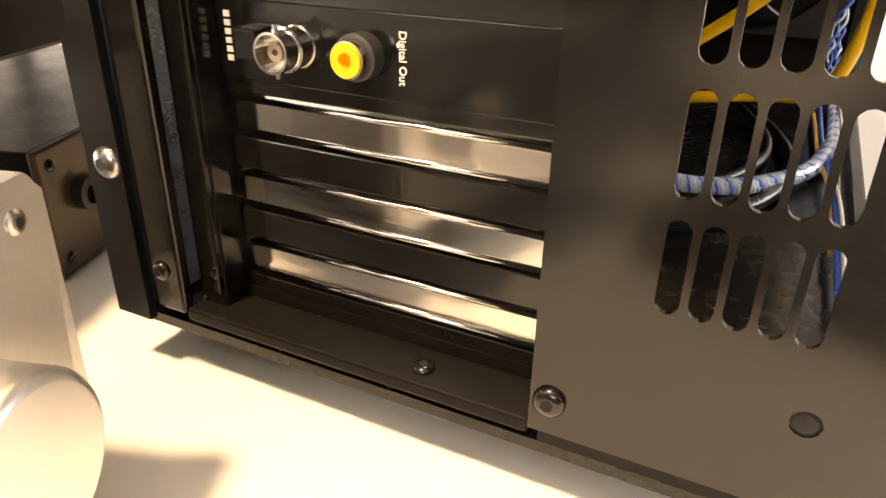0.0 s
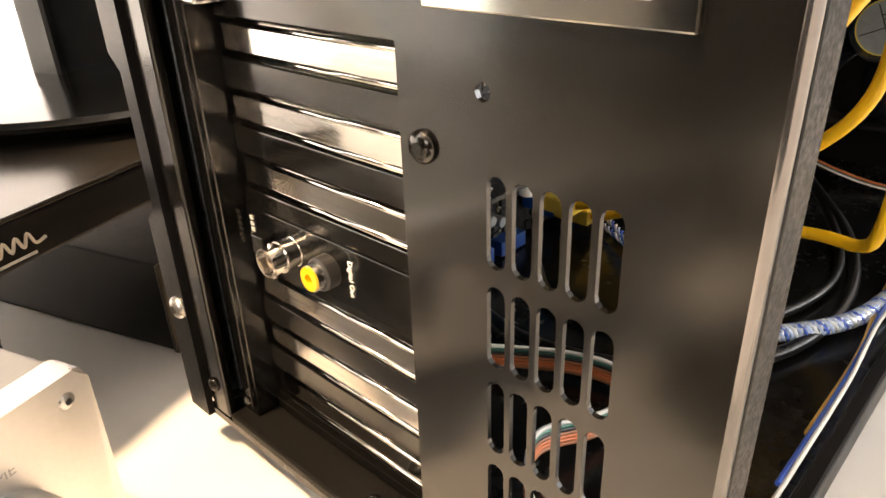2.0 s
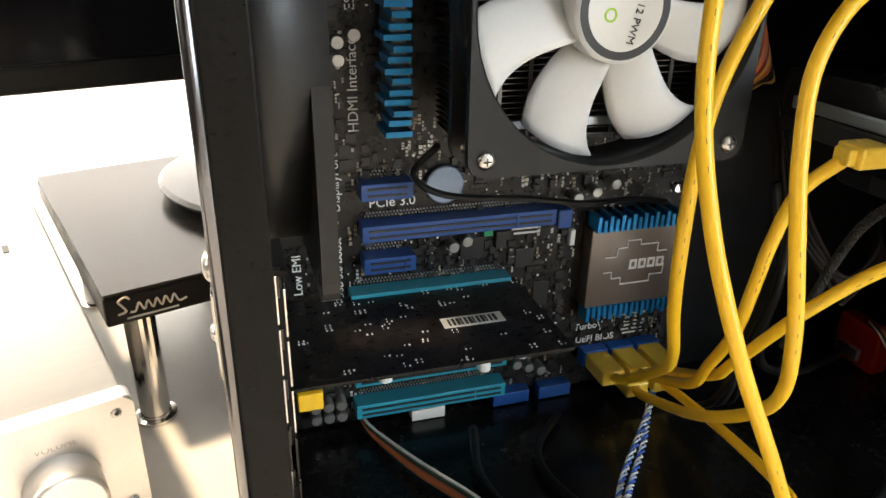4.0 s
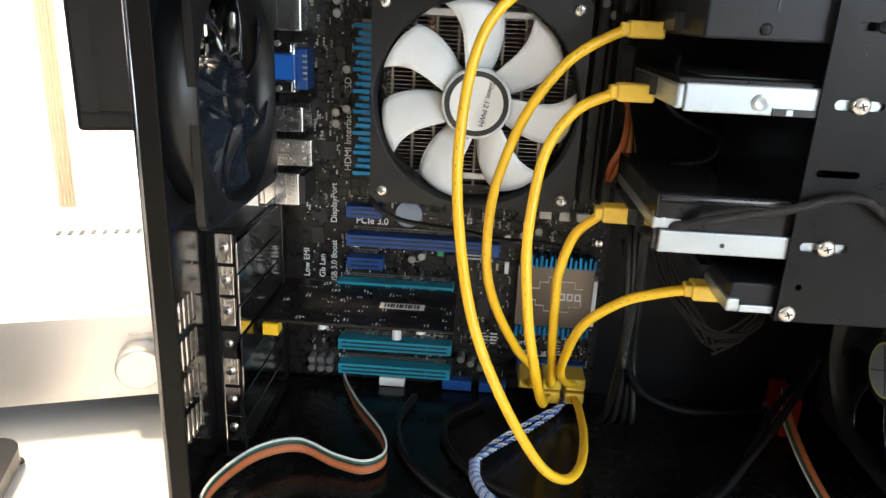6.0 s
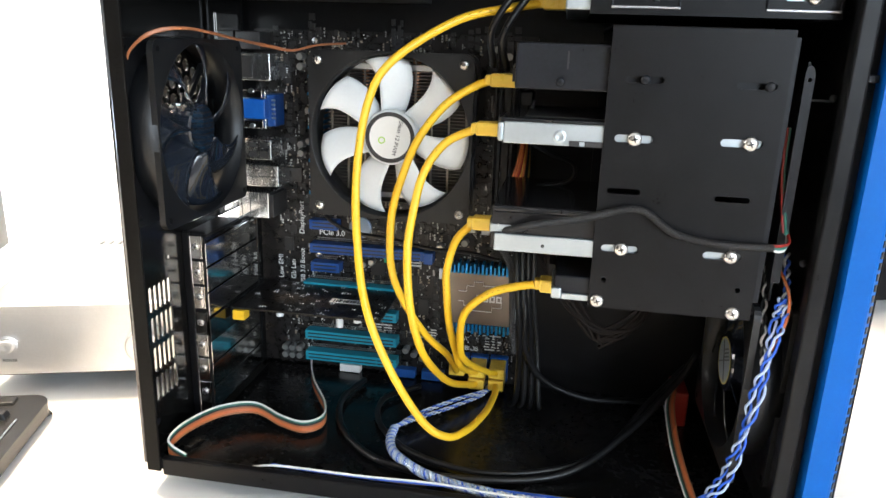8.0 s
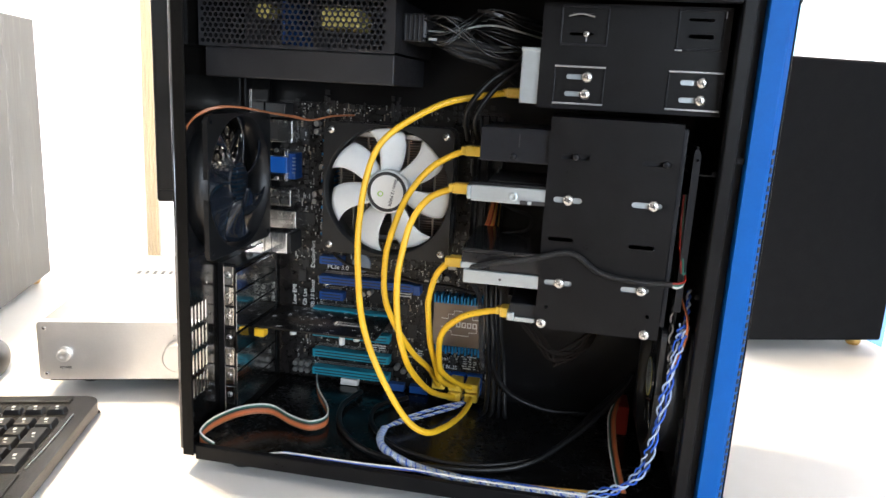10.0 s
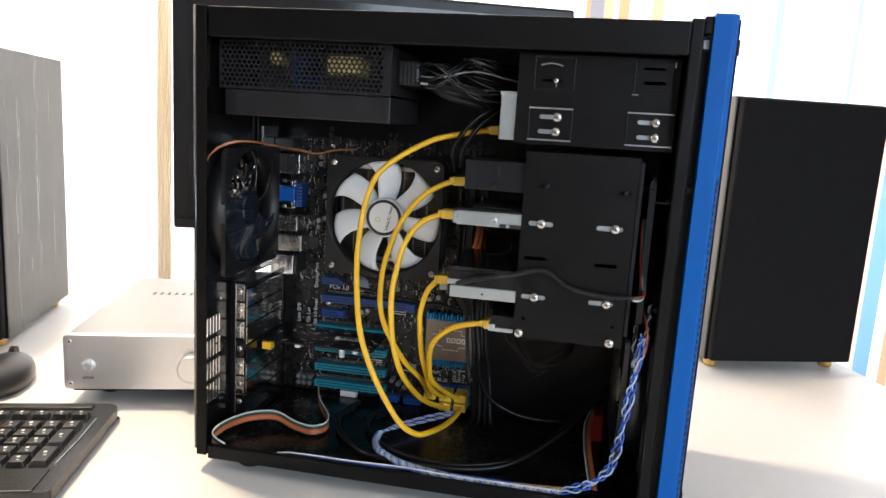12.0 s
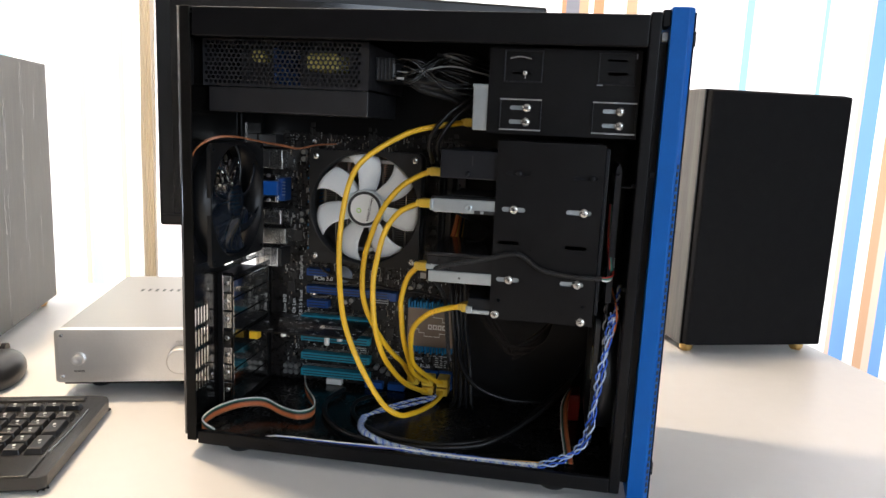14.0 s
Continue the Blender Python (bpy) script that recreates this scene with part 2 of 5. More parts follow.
# ---- mesh tools ----


def mesh_object(name, bm, mat, parent=None):
    me = bpy.data.meshes.new(name)
    bmesh.ops.recalc_face_normals(bm, faces=bm.faces)
    bm.to_mesh(me)
    bm.free()
    for m in mat if isinstance(mat, (list, tuple)) else [mat]:
        me.materials.append(m)
    ob = new(name, me)
    if parent:
        ob.parent = parent
    return ob


def part(name, bm, mat, parent, label=""):
    return tagged(mesh_object(name, bm, mat, parent), label)


def thing(name, label, category, at=None, group="", kind=""):
    ob = new(name)
    if at is not None:
        ob.matrix_world = at
    return tagged(ob, label, category, group, kind)


def box(x0, y0, z0, x1, y1, z1, bevel=0.0, seg=2, bm=None):
    own = bmesh.new()
    bmesh.ops.create_cube(own, size=1)
    for v in own.verts:
        v.co = Vector(((x0 + x1) / 2 + v.co.x * (x1 - x0), (y0 + y1) / 2 + v.co.y * (y1 - y0), (z0 + z1) / 2 + v.co.z * (z1 - z0)))
    if bevel:
        bmesh.ops.bevel(own, geom=own.edges[:], offset=bevel, segments=seg, affect="EDGES", profile=0.5)
    return merge(bm, own)


def merge(bm, own):
    if bm is None:
        return own
    me = bpy.data.meshes.new("tmp")
    own.to_mesh(me)
    own.free()
    bm.from_mesh(me)
    bpy.data.meshes.remove(me)
    return bm


AX = {"x": Matrix.Rotation(radians(90), 4, "Y"), "y": Matrix.Rotation(radians(-90), 4, "X"), "z": Matrix.Identity(4)}


def cyl(at, axis, r, depth, seg=20, r2=None, bevel=0.0, bm=None):
    own = bmesh.new()
    bmesh.ops.create_cone(own, cap_ends=True, segments=seg, radius1=r, radius2=r if r2 is None else r2, depth=depth)
    if bevel:
        bmesh.ops.bevel(own, geom=[e for e in own.edges if len(e.link_faces) == 2 and any(len(f.verts) > 4 for f in e.link_faces)],
                        offset=bevel, segments=2, affect="EDGES", profile=0.5)
    m = AX[axis] if isinstance(axis, str) else axis
    own.transform(Matrix.Translation(at) @ m)
    return merge(bm, own)


def lathe(profile, at, axis="z", seg=32, bm=None):
    """A turned body: profile rows of (radius, height)."""
    own = bmesh.new()
    rings = []
    for r, h in profile:
        rings.append([own.verts.new((r * math.cos(2 * math.pi * i / seg), r * math.sin(2 * math.pi * i / seg), h)) for i in range(seg)])
    for a, b in zip(rings, rings[1:]):
        for i in range(seg):
            own.faces.new((a[i], a[(i + 1) % seg], b[(i + 1) % seg], b[i]))
    own.faces.new(rings[0][::-1])
    own.faces.new(rings[-1])
    bmesh.ops.remove_doubles(own, verts=own.verts, dist=1e-7)
    m = AX[axis] if isinstance(axis, str) else axis
    own.transform(Matrix.Translation(at) @ m)
    return merge(bm, own)


def smooth_path(points, steps=8):
    """Points on a smooth curve through the given ones."""
    p = [Vector(q) for q in points]
    p = [2 * p[0] - p[1]] + p + [2 * p[-1] - p[-2]]
    out = []
    for i in range(1, len(p) - 2):
        a, b, c, d = p[i - 1:i + 3]
        for s in range(steps):
            t = s / steps
            out.append(0.5 * (2 * b + (c - a) * t + (2 * a - 5 * b + 4 * c - d) * t * t + (3 * b - a - 3 * c + d) * t ** 3))
    return out + [p[-2]]


def sweep(points, shape, steps=8, up=(0, 0, 1), smooth=True, twist=0.0, bm=None):
    """A bar of the given cross-section (list of 2D points) along a curve, with closed ends."""
    own = bmesh.new()
    path = smooth_path(points, steps) if smooth else [Vector(q) for q in points]
    side = None
    rings = []
    for i, p in enumerate(path):
        t = (path[min(i + 1, len(path) - 1)] - path[max(i - 1, 0)]).normalized()
        if side is None:
            side = t.cross(Vector(up))
            if side.length < 1e-3:
                side = t.cross(Vector((1, 0, 0)))
        side = (side - t * side.dot(t)).normalized()
        other = t.cross(side)
        c, s = math.cos(twist * i), math.sin(twist * i)
        rings.append([own.verts.new(p + side * (u * c - v * s) + other * (u * s + v * c)) for u, v in shape])
    n = len(shape)
    for a, b in zip(rings, rings[1:]):
        for i in range(n):
            own.faces.new((a[i], a[(i + 1) % n], b[(i + 1) % n], b[i]))
    own.faces.new(rings[0][::-1])
    own.faces.new(rings[-1])
    return merge(bm, own)


def wound(points, r, count, turns, steps=14):
    """Lines wound round a common line."""
    path = smooth_path(points, steps)
    rows = []
    for k in range(count):
        pts = []
        for i, p in enumerate(path):
            t = (path[min(i + 1, len(path) - 1)] - path[max(i - 1, 0)]).normalized()
            a = t.cross(Vector((0.3, 0.2, 1))).normalized()
            b = t.cross(a)
            ang = 2 * math.pi * (turns * i / len(path) + k / count)
            pts.append(p + r * (a * math.cos(ang) + b * math.sin(ang)))
        rows.append(pts)
    return rows


def ring2(r, n=10):
    return [(r * math.cos(2 * math.pi * i / n), r * math.sin(2 * math.pi * i / n)) for i in range(n)]


def tube(points, r, steps=8, n=10, bm=None):
    return sweep(points, ring2(r, n), steps, bm=bm)


def rect2(x0, y0, x1, y1):
    return [(x0, y0), (x1, y0), (x1, y1), (x0, y1)]


def slot2(cx, cy, w, h, n=6):
    """A slot with round ends, in 2D."""
    out = []
    if h >= w:
        r = w / 2
        for k, (oy, a0) in enumerate(((cy + h / 2 - r, 0), (cy - h / 2 + r, math.pi))):
            out += [(cx + r * math.cos(a0 + math.pi * i / n), oy + r * math.sin(a0 + math.pi * i / n)) for i in range(n + 1)]
    else:
        out = [(cx + (v - cy), cy - (u - cx)) for u, v in slot2(cx, cy, h, w, n)]
    return out


def circle2(cx, cy, r, n=16):
    return [(cx + r * math.cos(2 * math.pi * i / n), cy + r * math.sin(2 * math.pi * i / n)) for i in range(n)]


def plate(outline, holes, place, thick, bm=None):
    """A sheet with holes right through it. place maps (u, v, depth) to a point."""
    own = bmesh.new()
    loops = []
    edges = []
    for loop in [outline] + list(holes):
        vs = [own.verts.new((u, v, 0)) for u, v in loop]
        loops.append(vs)
        edges += [own.edges.new((vs[i], vs[(i + 1) % len(vs)])) for i in range(len(vs))]
    bmesh.ops.triangle_fill(own, use_beauty=True, use_dissolve=False, edges=edges, normal=(0, 0, 1))
    front = own.faces[:]
    twin = {v: own.verts.new((v.co.x, v.co.y, thick)) for v in own.verts[:]}
    for f in front:
        own.faces.new([twin[v] for v in reversed(f.verts)])
    for vs in loops:
        for i in range(len(vs)):
            a, b = vs[i], vs[(i + 1) % len(vs)]
            own.faces.new((a, b, twin[b], twin[a]))
    for v in own.verts:
        v.co = Vector(place(*v.co))
    return merge(bm, own)


def on_x(x):
    return lambda u, v, d: (x + d, u, v)


def on_y(y):
    return lambda u, v, d: (u, y + d, v)


def on_z(z):
    return lambda u, v, d: (u, v, z + d)

# ---- room and desk ----


def room_box(name, x0, y0, z0, x1, y1, z1, mat, label, category):
    ob = mesh_object(name, box(x0, y0, z0, x1, y1, z1), mat)
    ob.matrix_world = ROOM
    return tagged(ob, label, category, kind="structure")


room_box("floor", -2.3, -3.2, -0.78, 2.9, 1.3, -0.75, WOOD, "dark wooden floor below the desk", "floor")
room_box("ceiling", -2.3, -3.2, 1.75, 2.9, 1.3, 1.8, WALL, "plain white ceiling", "ceiling")
wall = mesh_object("wall_south", plate(rect2(-2.3, -0.75, 2.9, 1.75), [rect2(0.15, 0.1, 2.25, 1.4)], on_y(-3.28), 0.08), WALL)
wall.matrix_world = ROOM
tagged(wall, "pale wall with a window opening", "wall", kind="structure")
room_box("wall_east", 2.9, -3.2, -0.75, 2.95, 1.3, 1.75, WALL, "plain pale side wall", "wall")

# window wall with one wide opening, and the unseen west wall, darkened for reflections, with a window of its own
wall = mesh_object("wall_north", plate(rect2(-2.3, -0.75, 2.9, 1.75), [rect2(-1.05, -0.6, 2.5, 1.6)], on_y(1.2), 0.08), WALL)
wall.matrix_world = ROOM
tagged(wall, "pale window wall with one wide opening", "wall", kind="structure")
wall = mesh_object("wall_west", plate(rect2(-3.2, -0.75, 1.3, 1.75), [rect2(-0.4, 0.65, 0.7, 1.45)], on_x(-2.38), 0.08), DARKWALL)
wall.matrix_world = ROOM
tagged(wall, "unseen side wall, darkened for reflections, with an added window opening", "wall", kind="structure")
glow = mesh_object("backdrop", box(-2.4, 1.6, -0.7, 3.0, 1.62, 1.7), SKYGLOW)
glow.matrix_world = ROOM
tagged(glow, "overexposed white daylight outside the window", "sky", kind="structure")


def curtain(x0, x1, mat, name, label, amp=0.012, folds=28.0):
    bm = bmesh.new()
    n = int((x1 - x0) / 0.006)
    rows = []
    for z in (-0.72, 0.0, 0.6, 1.7):
        rows.append([bm.verts.new((x0 + (x1 - x0) * i / n, 0.9 + amp * math.sin(folds * (x0 + (x1 - x0) * i / n) + 0.6 * math.sin(5 * i / n)) + 0.3 * amp * math.sin(71 * i / n), z)) for i in range(n + 1)])
    for a, b in zip(rows, rows[1:]):
        for i in range(n):
            bm.faces.new((a[i], a[i + 1], b[i + 1], b[i]))
    ob = mesh_object(name, bm, mat)
    ob.matrix_world = ROOM
    for p in ob.data.polygons:
        p.use_smooth = True
    return tagged(ob, label, "curtain")


curtain(-1.12, -0.256, CURTAIN, "curtain", "thin white curtain with pale vertical coloured stripes")
curtain(-0.234, 2.4, CURTAIN, "curtain", "thin white curtain with blue and orange vertical stripes")
hem = thing("curtain_hem", "beige gathered hem strip between the two curtains", "curtain", ROOM)
fold = [(-0.015 + 0.003 * k, 0.003 + 0.0035 * (k % 2)) for k in range(11)]
part("hem_cloth", sweep([(-0.240, 0.905, 1.7), (-0.241, 0.9, 0.8), (-0.2415, 0.903, 0.55), (-0.2435, 0.9, 0.3), (-0.2455, 0.902, 0.05), (-0.246, 0.9, -0.7)], fold + [(u, v - 0.004) for u, v in reversed(fold)], 6), HEM, hem)

desk = mesh_object("desk", box(-0.68, -0.8, -0.03, 0.925, 0.74, 0.0, 0.003), DESK)
desk.matrix_world = ROOM
tagged(desk, "white laminate desk top", "desk", kind="structure")
for x in (-0.64, 0.85):
    part("leg_panel", box(x, -0.74, -0.75, x + 0.03, 0.68, -0.0302, 0.002), DESK, desk)

# ---- text ----


def lettering(text, size, mat, parent, m, name="lettering", flat=0.0002):
    cu = bpy.data.curves.new("txt", "FONT")
    cu.body, cu.size, cu.extrude, cu.align_x, cu.align_y = text, size, flat, "CENTER", "CENTER"
    ob = new("txt", cu)
    me = bpy.data.meshes.new_from_object(ob.evaluated_get(bpy.context.evaluated_depsgraph_get()))
    bpy.data.objects.remove(ob)
    me.materials.append(mat)
    ob = new(name, me)
    ob.parent = parent
    ob.matrix_local = m
    return ob


def bars(count, length, height, gap, m, mat, parent, name="print_bar"):
    for i in range(count):
        b = part(name, box(-length / 2 * (1 - 0.15 * (i % 3)), -height / 2 - i * gap, 0, length / 2, height / 2 - i * gap, 0.0003), mat, parent)
        b.matrix_local = m


FACE_Y = Matrix.Rotation(radians(90), 4, "X")                       # reads from the open side
UP_Y = FACE_Y @ Matrix.Rotation(radians(90), 4, "Z")                # the same, running upwards
DOWN_Y = FACE_Y @ Matrix.Rotation(radians(-90), 4, "Z")
FACE_X = Matrix.Rotation(radians(-90), 4, "Z") @ FACE_Y             # reads from the rear
DOWN_X = FACE_X @ Matrix.Rotation(radians(-90), 4, "Z")


def at(x, y, z):
    return Matrix.Translation((x, y, z))


# ---- screws ----


def screw_mesh(name, mat, dark, hexagon=False):
    bm = lathe([(1.0, -0.3), (1.0, 0.1), (0.95, 0.28), (0.78, 0.44), (0.5, 0.55), (0.0, 0.58)], (0, 0, 0), seg=20)
    n = len(bm.faces)
    if hexagon:
        cyl((0, 0, 0.5), "z", 0.4, 0.2, 6, bm=bm)
    else:
        for sx, sy in ((0.44, 0.085), (0.085, 0.44)):
            box(-sx, -sy, 0.3, sx, sy, 0.592, bm=bm)
    bm.faces.ensure_lookup_table()
    for f in bm.faces[n:]:
        f.material_index = 1
    me = bpy.data.meshes.new(name)
    bmesh.ops.recalc_face_normals(bm, faces=bm.faces)
    bm.to_mesh(me)
    bm.free()
    me.materials.append(mat)
    me.materials.append(dark)
    for p in me.polygons[:n]:
        p.use_smooth = True
    return me


SCREW = screw_mesh("screw", SCREWSTEEL, DARKSTEEL)
SCREW_HEX = screw_mesh("screw", SCREWSTEEL, DARKSTEEL, True)
SCREW_DARK = screw_mesh("screw", NICKEL, BLACK, True)
SCREW_FLAT = screw_mesh("screw", BLACKSHEEN, BLACK)
OUT = {"-x": Matrix.Rotation(radians(-90), 4, "Y"), "-y": Matrix.Rotation(radians(90), 4, "X"), "+x": Matrix.Rotation(radians(90), 4, "Y"), "+z": Matrix.Identity(4)}


def screw(x, y, z, way, r, parent, mesh=None, turn=20.0):
    ob = new("screw", mesh or SCREW)
    ob.parent = parent
    ob.matrix_local = at(x, y, z) @ OUT[way] @ Matrix.Rotation(radians(turn), 4, "Z") @ Matrix.Scale(r, 4)
    return ob


# ---- the tower case ----
W, H0, H1, L = 0.187, 0.013, 0.426, 0.418
FLOOR, HR = 0.0175, 0.0215
tower = thing("computer_case", "black steel tower case standing open-sided on the desk", "computer case")

# rear sheet: ventilation slots, hexagon of round holes, oval hole, card opening and port opening
holes = [slot2(0.0418 - 0.0058 * i, 0.1328 - 0.0222 * j, 0.0044, 0.0186) for i in range(5) for j in range(4)]
for k in range(-5, 6):
    for m in range(9):
        z = 0.2015 + 0.0115 * m + (0.00575 if k % 2 else 0)
        low, high = 0.2015 + max(0, abs(k) - 2) * 0.00575, 0.2935 - max(0, abs(k) - 2) * 0.00575
        if low - 0.001 <= z <= high + 0.001:
            holes.append(circle2(0.0565 - 0.0095 * k, z, 0.0042, 20))
holes.append(slot2(0.0915, 0.1785, 0.026, 0.0095))
holes += [circle2(0.0447, 0.1565, 0.0018, 8), circle2(0.0152, 0.042, 0.0028, 12)]
sheet = plate([(-0.0036, HR), (0.0655, HR), (0.0655, 0.1665), (0.1205, 0.1665), (0.1205, H1), (-0.0036, H1)], holes, on_x(0.0), 0.0012)
part("rear_panel", sheet, GUN, tower, "brushed dark grey rear panel with ventilation slots and round holes")
for q in part("rear_edge", sweep([(0.0016, -0.0036, HR), (0.0016, -0.0036, H1)], ring2(0.0016, 20), smooth=False), ROLLED, tower).data.polygons:
    q.use_smooth = True
part("rear_flange", box(0.0026, -0.0052, HR - 0.006, 0.0125, -0.0034, H1, 0.0006), LEDGE, tower)
part("rear_sill", box(0.0013, 0.0031, FLOOR + 0.0001, 0.0038, 0.0634, HR + 0.0012), BLACK, tower)
part("rear_lip", box(0.0012, 0.0, H0 + 0.004, 0.004, 0.003, H1), BLACK, tower)
# surround of the card opening
part("rear_post", box(-0.0005, 0.163, HR, 0.003, 0.1738, H1, 0.0008), NICKEL, tower)
part("rear_post_inner", box(0.006, 0.1537, HR, 0.019, 0.163, 0.172, 0.0006), GLOSS, tower)
part("post_bead", box(0.0045, 0.1542, HR + 0.006, 0.0062, 0.1552, 0.172, 0.0003), GLOSS, tower)
part("rear_ledge", box(0.0, 0.0655, HR - 0.002, 0.0145, 0.163, 0.0232, 0.0008), LEDGE, tower)
for i in range(8):
    z = 0.1530 + 0.00978 - 0.01955 * i
    part("slot_divider", box(0.0148, 0.0655, z - 0.0043, 0.0166, 0.1536, z + 0.0043, 0.0005), NICKEL, tower)
part("tab_bed", box(0.0062, 0.0660, FLOOR + 0.004, 0.0172, 0.0668, 0.17), BLACK, tower)
part("panel_fold", box(0.0012, 0.0635, FLOOR + 0.004, 0.0062, 0.0655, 0.17, 0.0004), BLACK, tower)
part("opening_foot", box(0.0145, 0.0655, HR - 0.002, 0.019, 0.163, 0.0262), LEDGE, tower)
part("slot_head", box(0.0012, 0.0655, 0.1665, 0.019, 0.1205, 0.1685), BLACK, tower)
part("port_frame", plate(rect2(0.1165, 0.1702, 0.1655, H1), [rect2(0.1265, 0.172, 0.1625, 0.325)], on_x(0.003), 0.0015), GLOSS, tower)
part("port_shield", plate(rect2(0.1265, 0.172, 0.1625, 0.325), [rect2(0.132, 0.176, 0.158, 0.19), rect2(0.132, 0.195, 0.158, 0.206), rect2(0.132, 0.212, 0.158, 0.228), rect2(0.136, 0.236, 0.156, 0.266), rect2(0.135, 0.275, 0.158, 0.298)], on_x(0.005), 0.0006), CHROME, tower, "plated port shield")

part("tray", box(0.004, W - 0.0055, H0, L, W - 0.0037, H1), BLACK, tower)
part("bottom_panel", box(0.0013, 0.0032, H0 + 0.0015, L, W - 0.0057, FLOOR), FLOORPAINT, tower)
part("rail_end", box(0.003, -0.0033, 0.0165, 0.0131, 0.0018, 0.0255), BLACK, tower)
part("top_panel", box(0.002, 0.002, H1 - 0.003, L, W - 0.0057, H1 - 0.0004), BLACK, tower)
part("top_rail", box(0.0132, -0.004, 0.4005, 0.4091, 0.003, H1 - 0.0002, 0.0012), BLACK, tower)
part("bottom_rail", box(0.0132, -0.004, H0 - 0.001, 0.4091, 0.0018, 0.0255, 0.0012), BLACK, tower)
part("front_post", box(0.4092, -0.004, H0 - 0.001, 0.4183, 0.006, H1 + 0.002, 0.0012), BLACK, tower)
part("front_wall", box(0.4175, 0.006, H0, 0.4195, W, H1), BLACK, tower)
part("side_panel", box(0.0, W - 0.0035, HR - 0.004, L, W, H1), BLACK, tower)
part("side_flange", plate([(0.1748, HR - 0.004), (0.1870, HR - 0.004), (0.1870, 0.0935), (0.1815, 0.0985), (0.1815, 0.1425), (0.1870, 0.1475), (0.1870, H1), (0.1748, H1)], [], on_x(-0.0025), 0.0025), BLACK, tower)
for x in (0.045, 0.36):
    for y in (0.025, 0.16):
        part("foot", lathe([(0.012, 0.0), (0.0135, 0.002), (0.0135, 0.011), (0.012, H0)], (x, y, 0)), RUBBER, tower)
for y, z, r in ((0.179, 0.0627, 0.0042),):
    screw(-0.0025, y, z, "-x", r, tower, SCREW_HEX)
screw(-0.0005, 0.1695, 0.0334, "-x", 0.0028, tower, SCREW_DARK)
screw(0.006, 0.1565, 0.033, "-x", 0.0025, tower, SCREW_DARK)
screw(0.006, 0.094, 0.0232, "+z", 0.0028, tower, SCREW_DARK)
screw(0.0, 0.0612, 0.030, "-x", 0.0036, tower, SCREW_DARK)
screw(0.0, 0.0592, 0.1441, "-x", 0.0034, tower, SCREW_DARK)
screw(0.0, 0.0084, 0.199, "-x", 0.0036, tower, SCREW, 45)
screw(0.0, 0.117, 0.1965, "-x", 0.0032, tower)
screw(0.0, 0.1175, 0.180, "-x", 0.0032, tower, SCREW_DARK)
screw(0.0, 0.1165, 0.304, "-x", 0.0036, tower)
screw(0.0, 0.0075, 0.304, "-x", 0.0036, tower)
for x, z in ((0.03, 0.416), (0.145, 0.416), (0.265, 0.415)):
    part("rivet", lathe([(0.0016, 0.0), (0.0014, 0.0007), (0.0, 0.0009)], (x, -0.003, z), OUT["-y"], 10), DARKSTEEL, tower)

part("blind_rivet", lathe([(0.0027, -0.001), (0.0027, -0.0004), (0.0019, -0.0001), (0, 0.0)], (0.0, 0.0152, 0.042), OUT["-x"], 18), BLACKSHEEN, tower, "flat dark rivet head")

# name plate on the rear panel
name_plate = thing("name_plate", "small brushed metal plate with white print, screwed to the rear panel", "name plate")
part("plate", box(-0.0012, 0.0083, 0.1693, -0.0001, 0.0573, 0.1917, 0.0004), TAUPE, name_plate)
screw(-0.0012, 0.0527, 0.18, "-x", 0.0021, name_plate)
screw(-0.0012, 0.0121, 0.1802, "-x", 0.0021, name_plate)
for k, (yy, w) in enumerate(((0.0405, 0.0032), (0.0365, 0.0038), (0.0322, 0.0026), (0.0288, 0.0018), (0.0263, 0.0016))):
    part("logo_shape", plate(circle2(yy, 0.1872, w / 2, 14) if k % 2 else rect2(yy - w / 2, 0.1857, yy + w / 2, 0.1887), [rect2(yy - w / 4, 0.1864, yy + w / 4, 0.188)], on_x(-0.0016), 0.0004), PRINT, name_plate)
for k, line in enumerate(("Designed and Created in Japan", "This product is manufactured", "under the high quality and quality control")):
    lettering(line, 0.0022, PRINT, name_plate, at(-0.0014, 0.0328 - 0.001 * (k == 2), 0.1825 - 0.0028 * k) @ FACE_X)
part("print_bar", box(-0.0015, 0.015, 0.1732, -0.0013, 0.029, 0.1742), PRINT, name_plate)

# slot covers: seven, the fourth place is taken by the sound card
ZS = [0.1530 - 0.01955 * i for i in range(7)]


def slot_cover(z, mat, raised):
    cover = thing("slot_cover", "plated steel slot cover with a raised middle, screwed inside the case", "slot cover", group="slot covers")
    part("blade", box(0.0172, 0.066, -0.0092, 0.0182, 0.1535, 0.0088, 0.0003), mat, cover)
    if raised:
        part("ridge", box(0.0152, 0.0672, -0.0046, 0.0176, 0.1515, 0.0046, 0.0006, 2), mat, cover)
        for z_ in (-0.0040, 0.0040):
            for p in part("rim", sweep([(0.0153, 0.0675, z_), (0.0153, 0.151, z_)], ring2(0.0008, 10), smooth=False), mat, cover).data.polygons:
                p.use_smooth = True
    part("tab", box(0.0066, 0.0648, -0.0035, 0.0156, 0.0659, 0.0143, 0.0003), mat, cover)
    screw(0.0110, 0.0648, 0.0063, "-y", 0.0028, cover)
    cover.matrix_world = at(0, 0, z)
    return cover


first = slot_cover(ZS[0], COVER, True)
for i in (1, 2, 4, 5, 6):
    copy_thing(first, at(0, 0, ZS[i]))

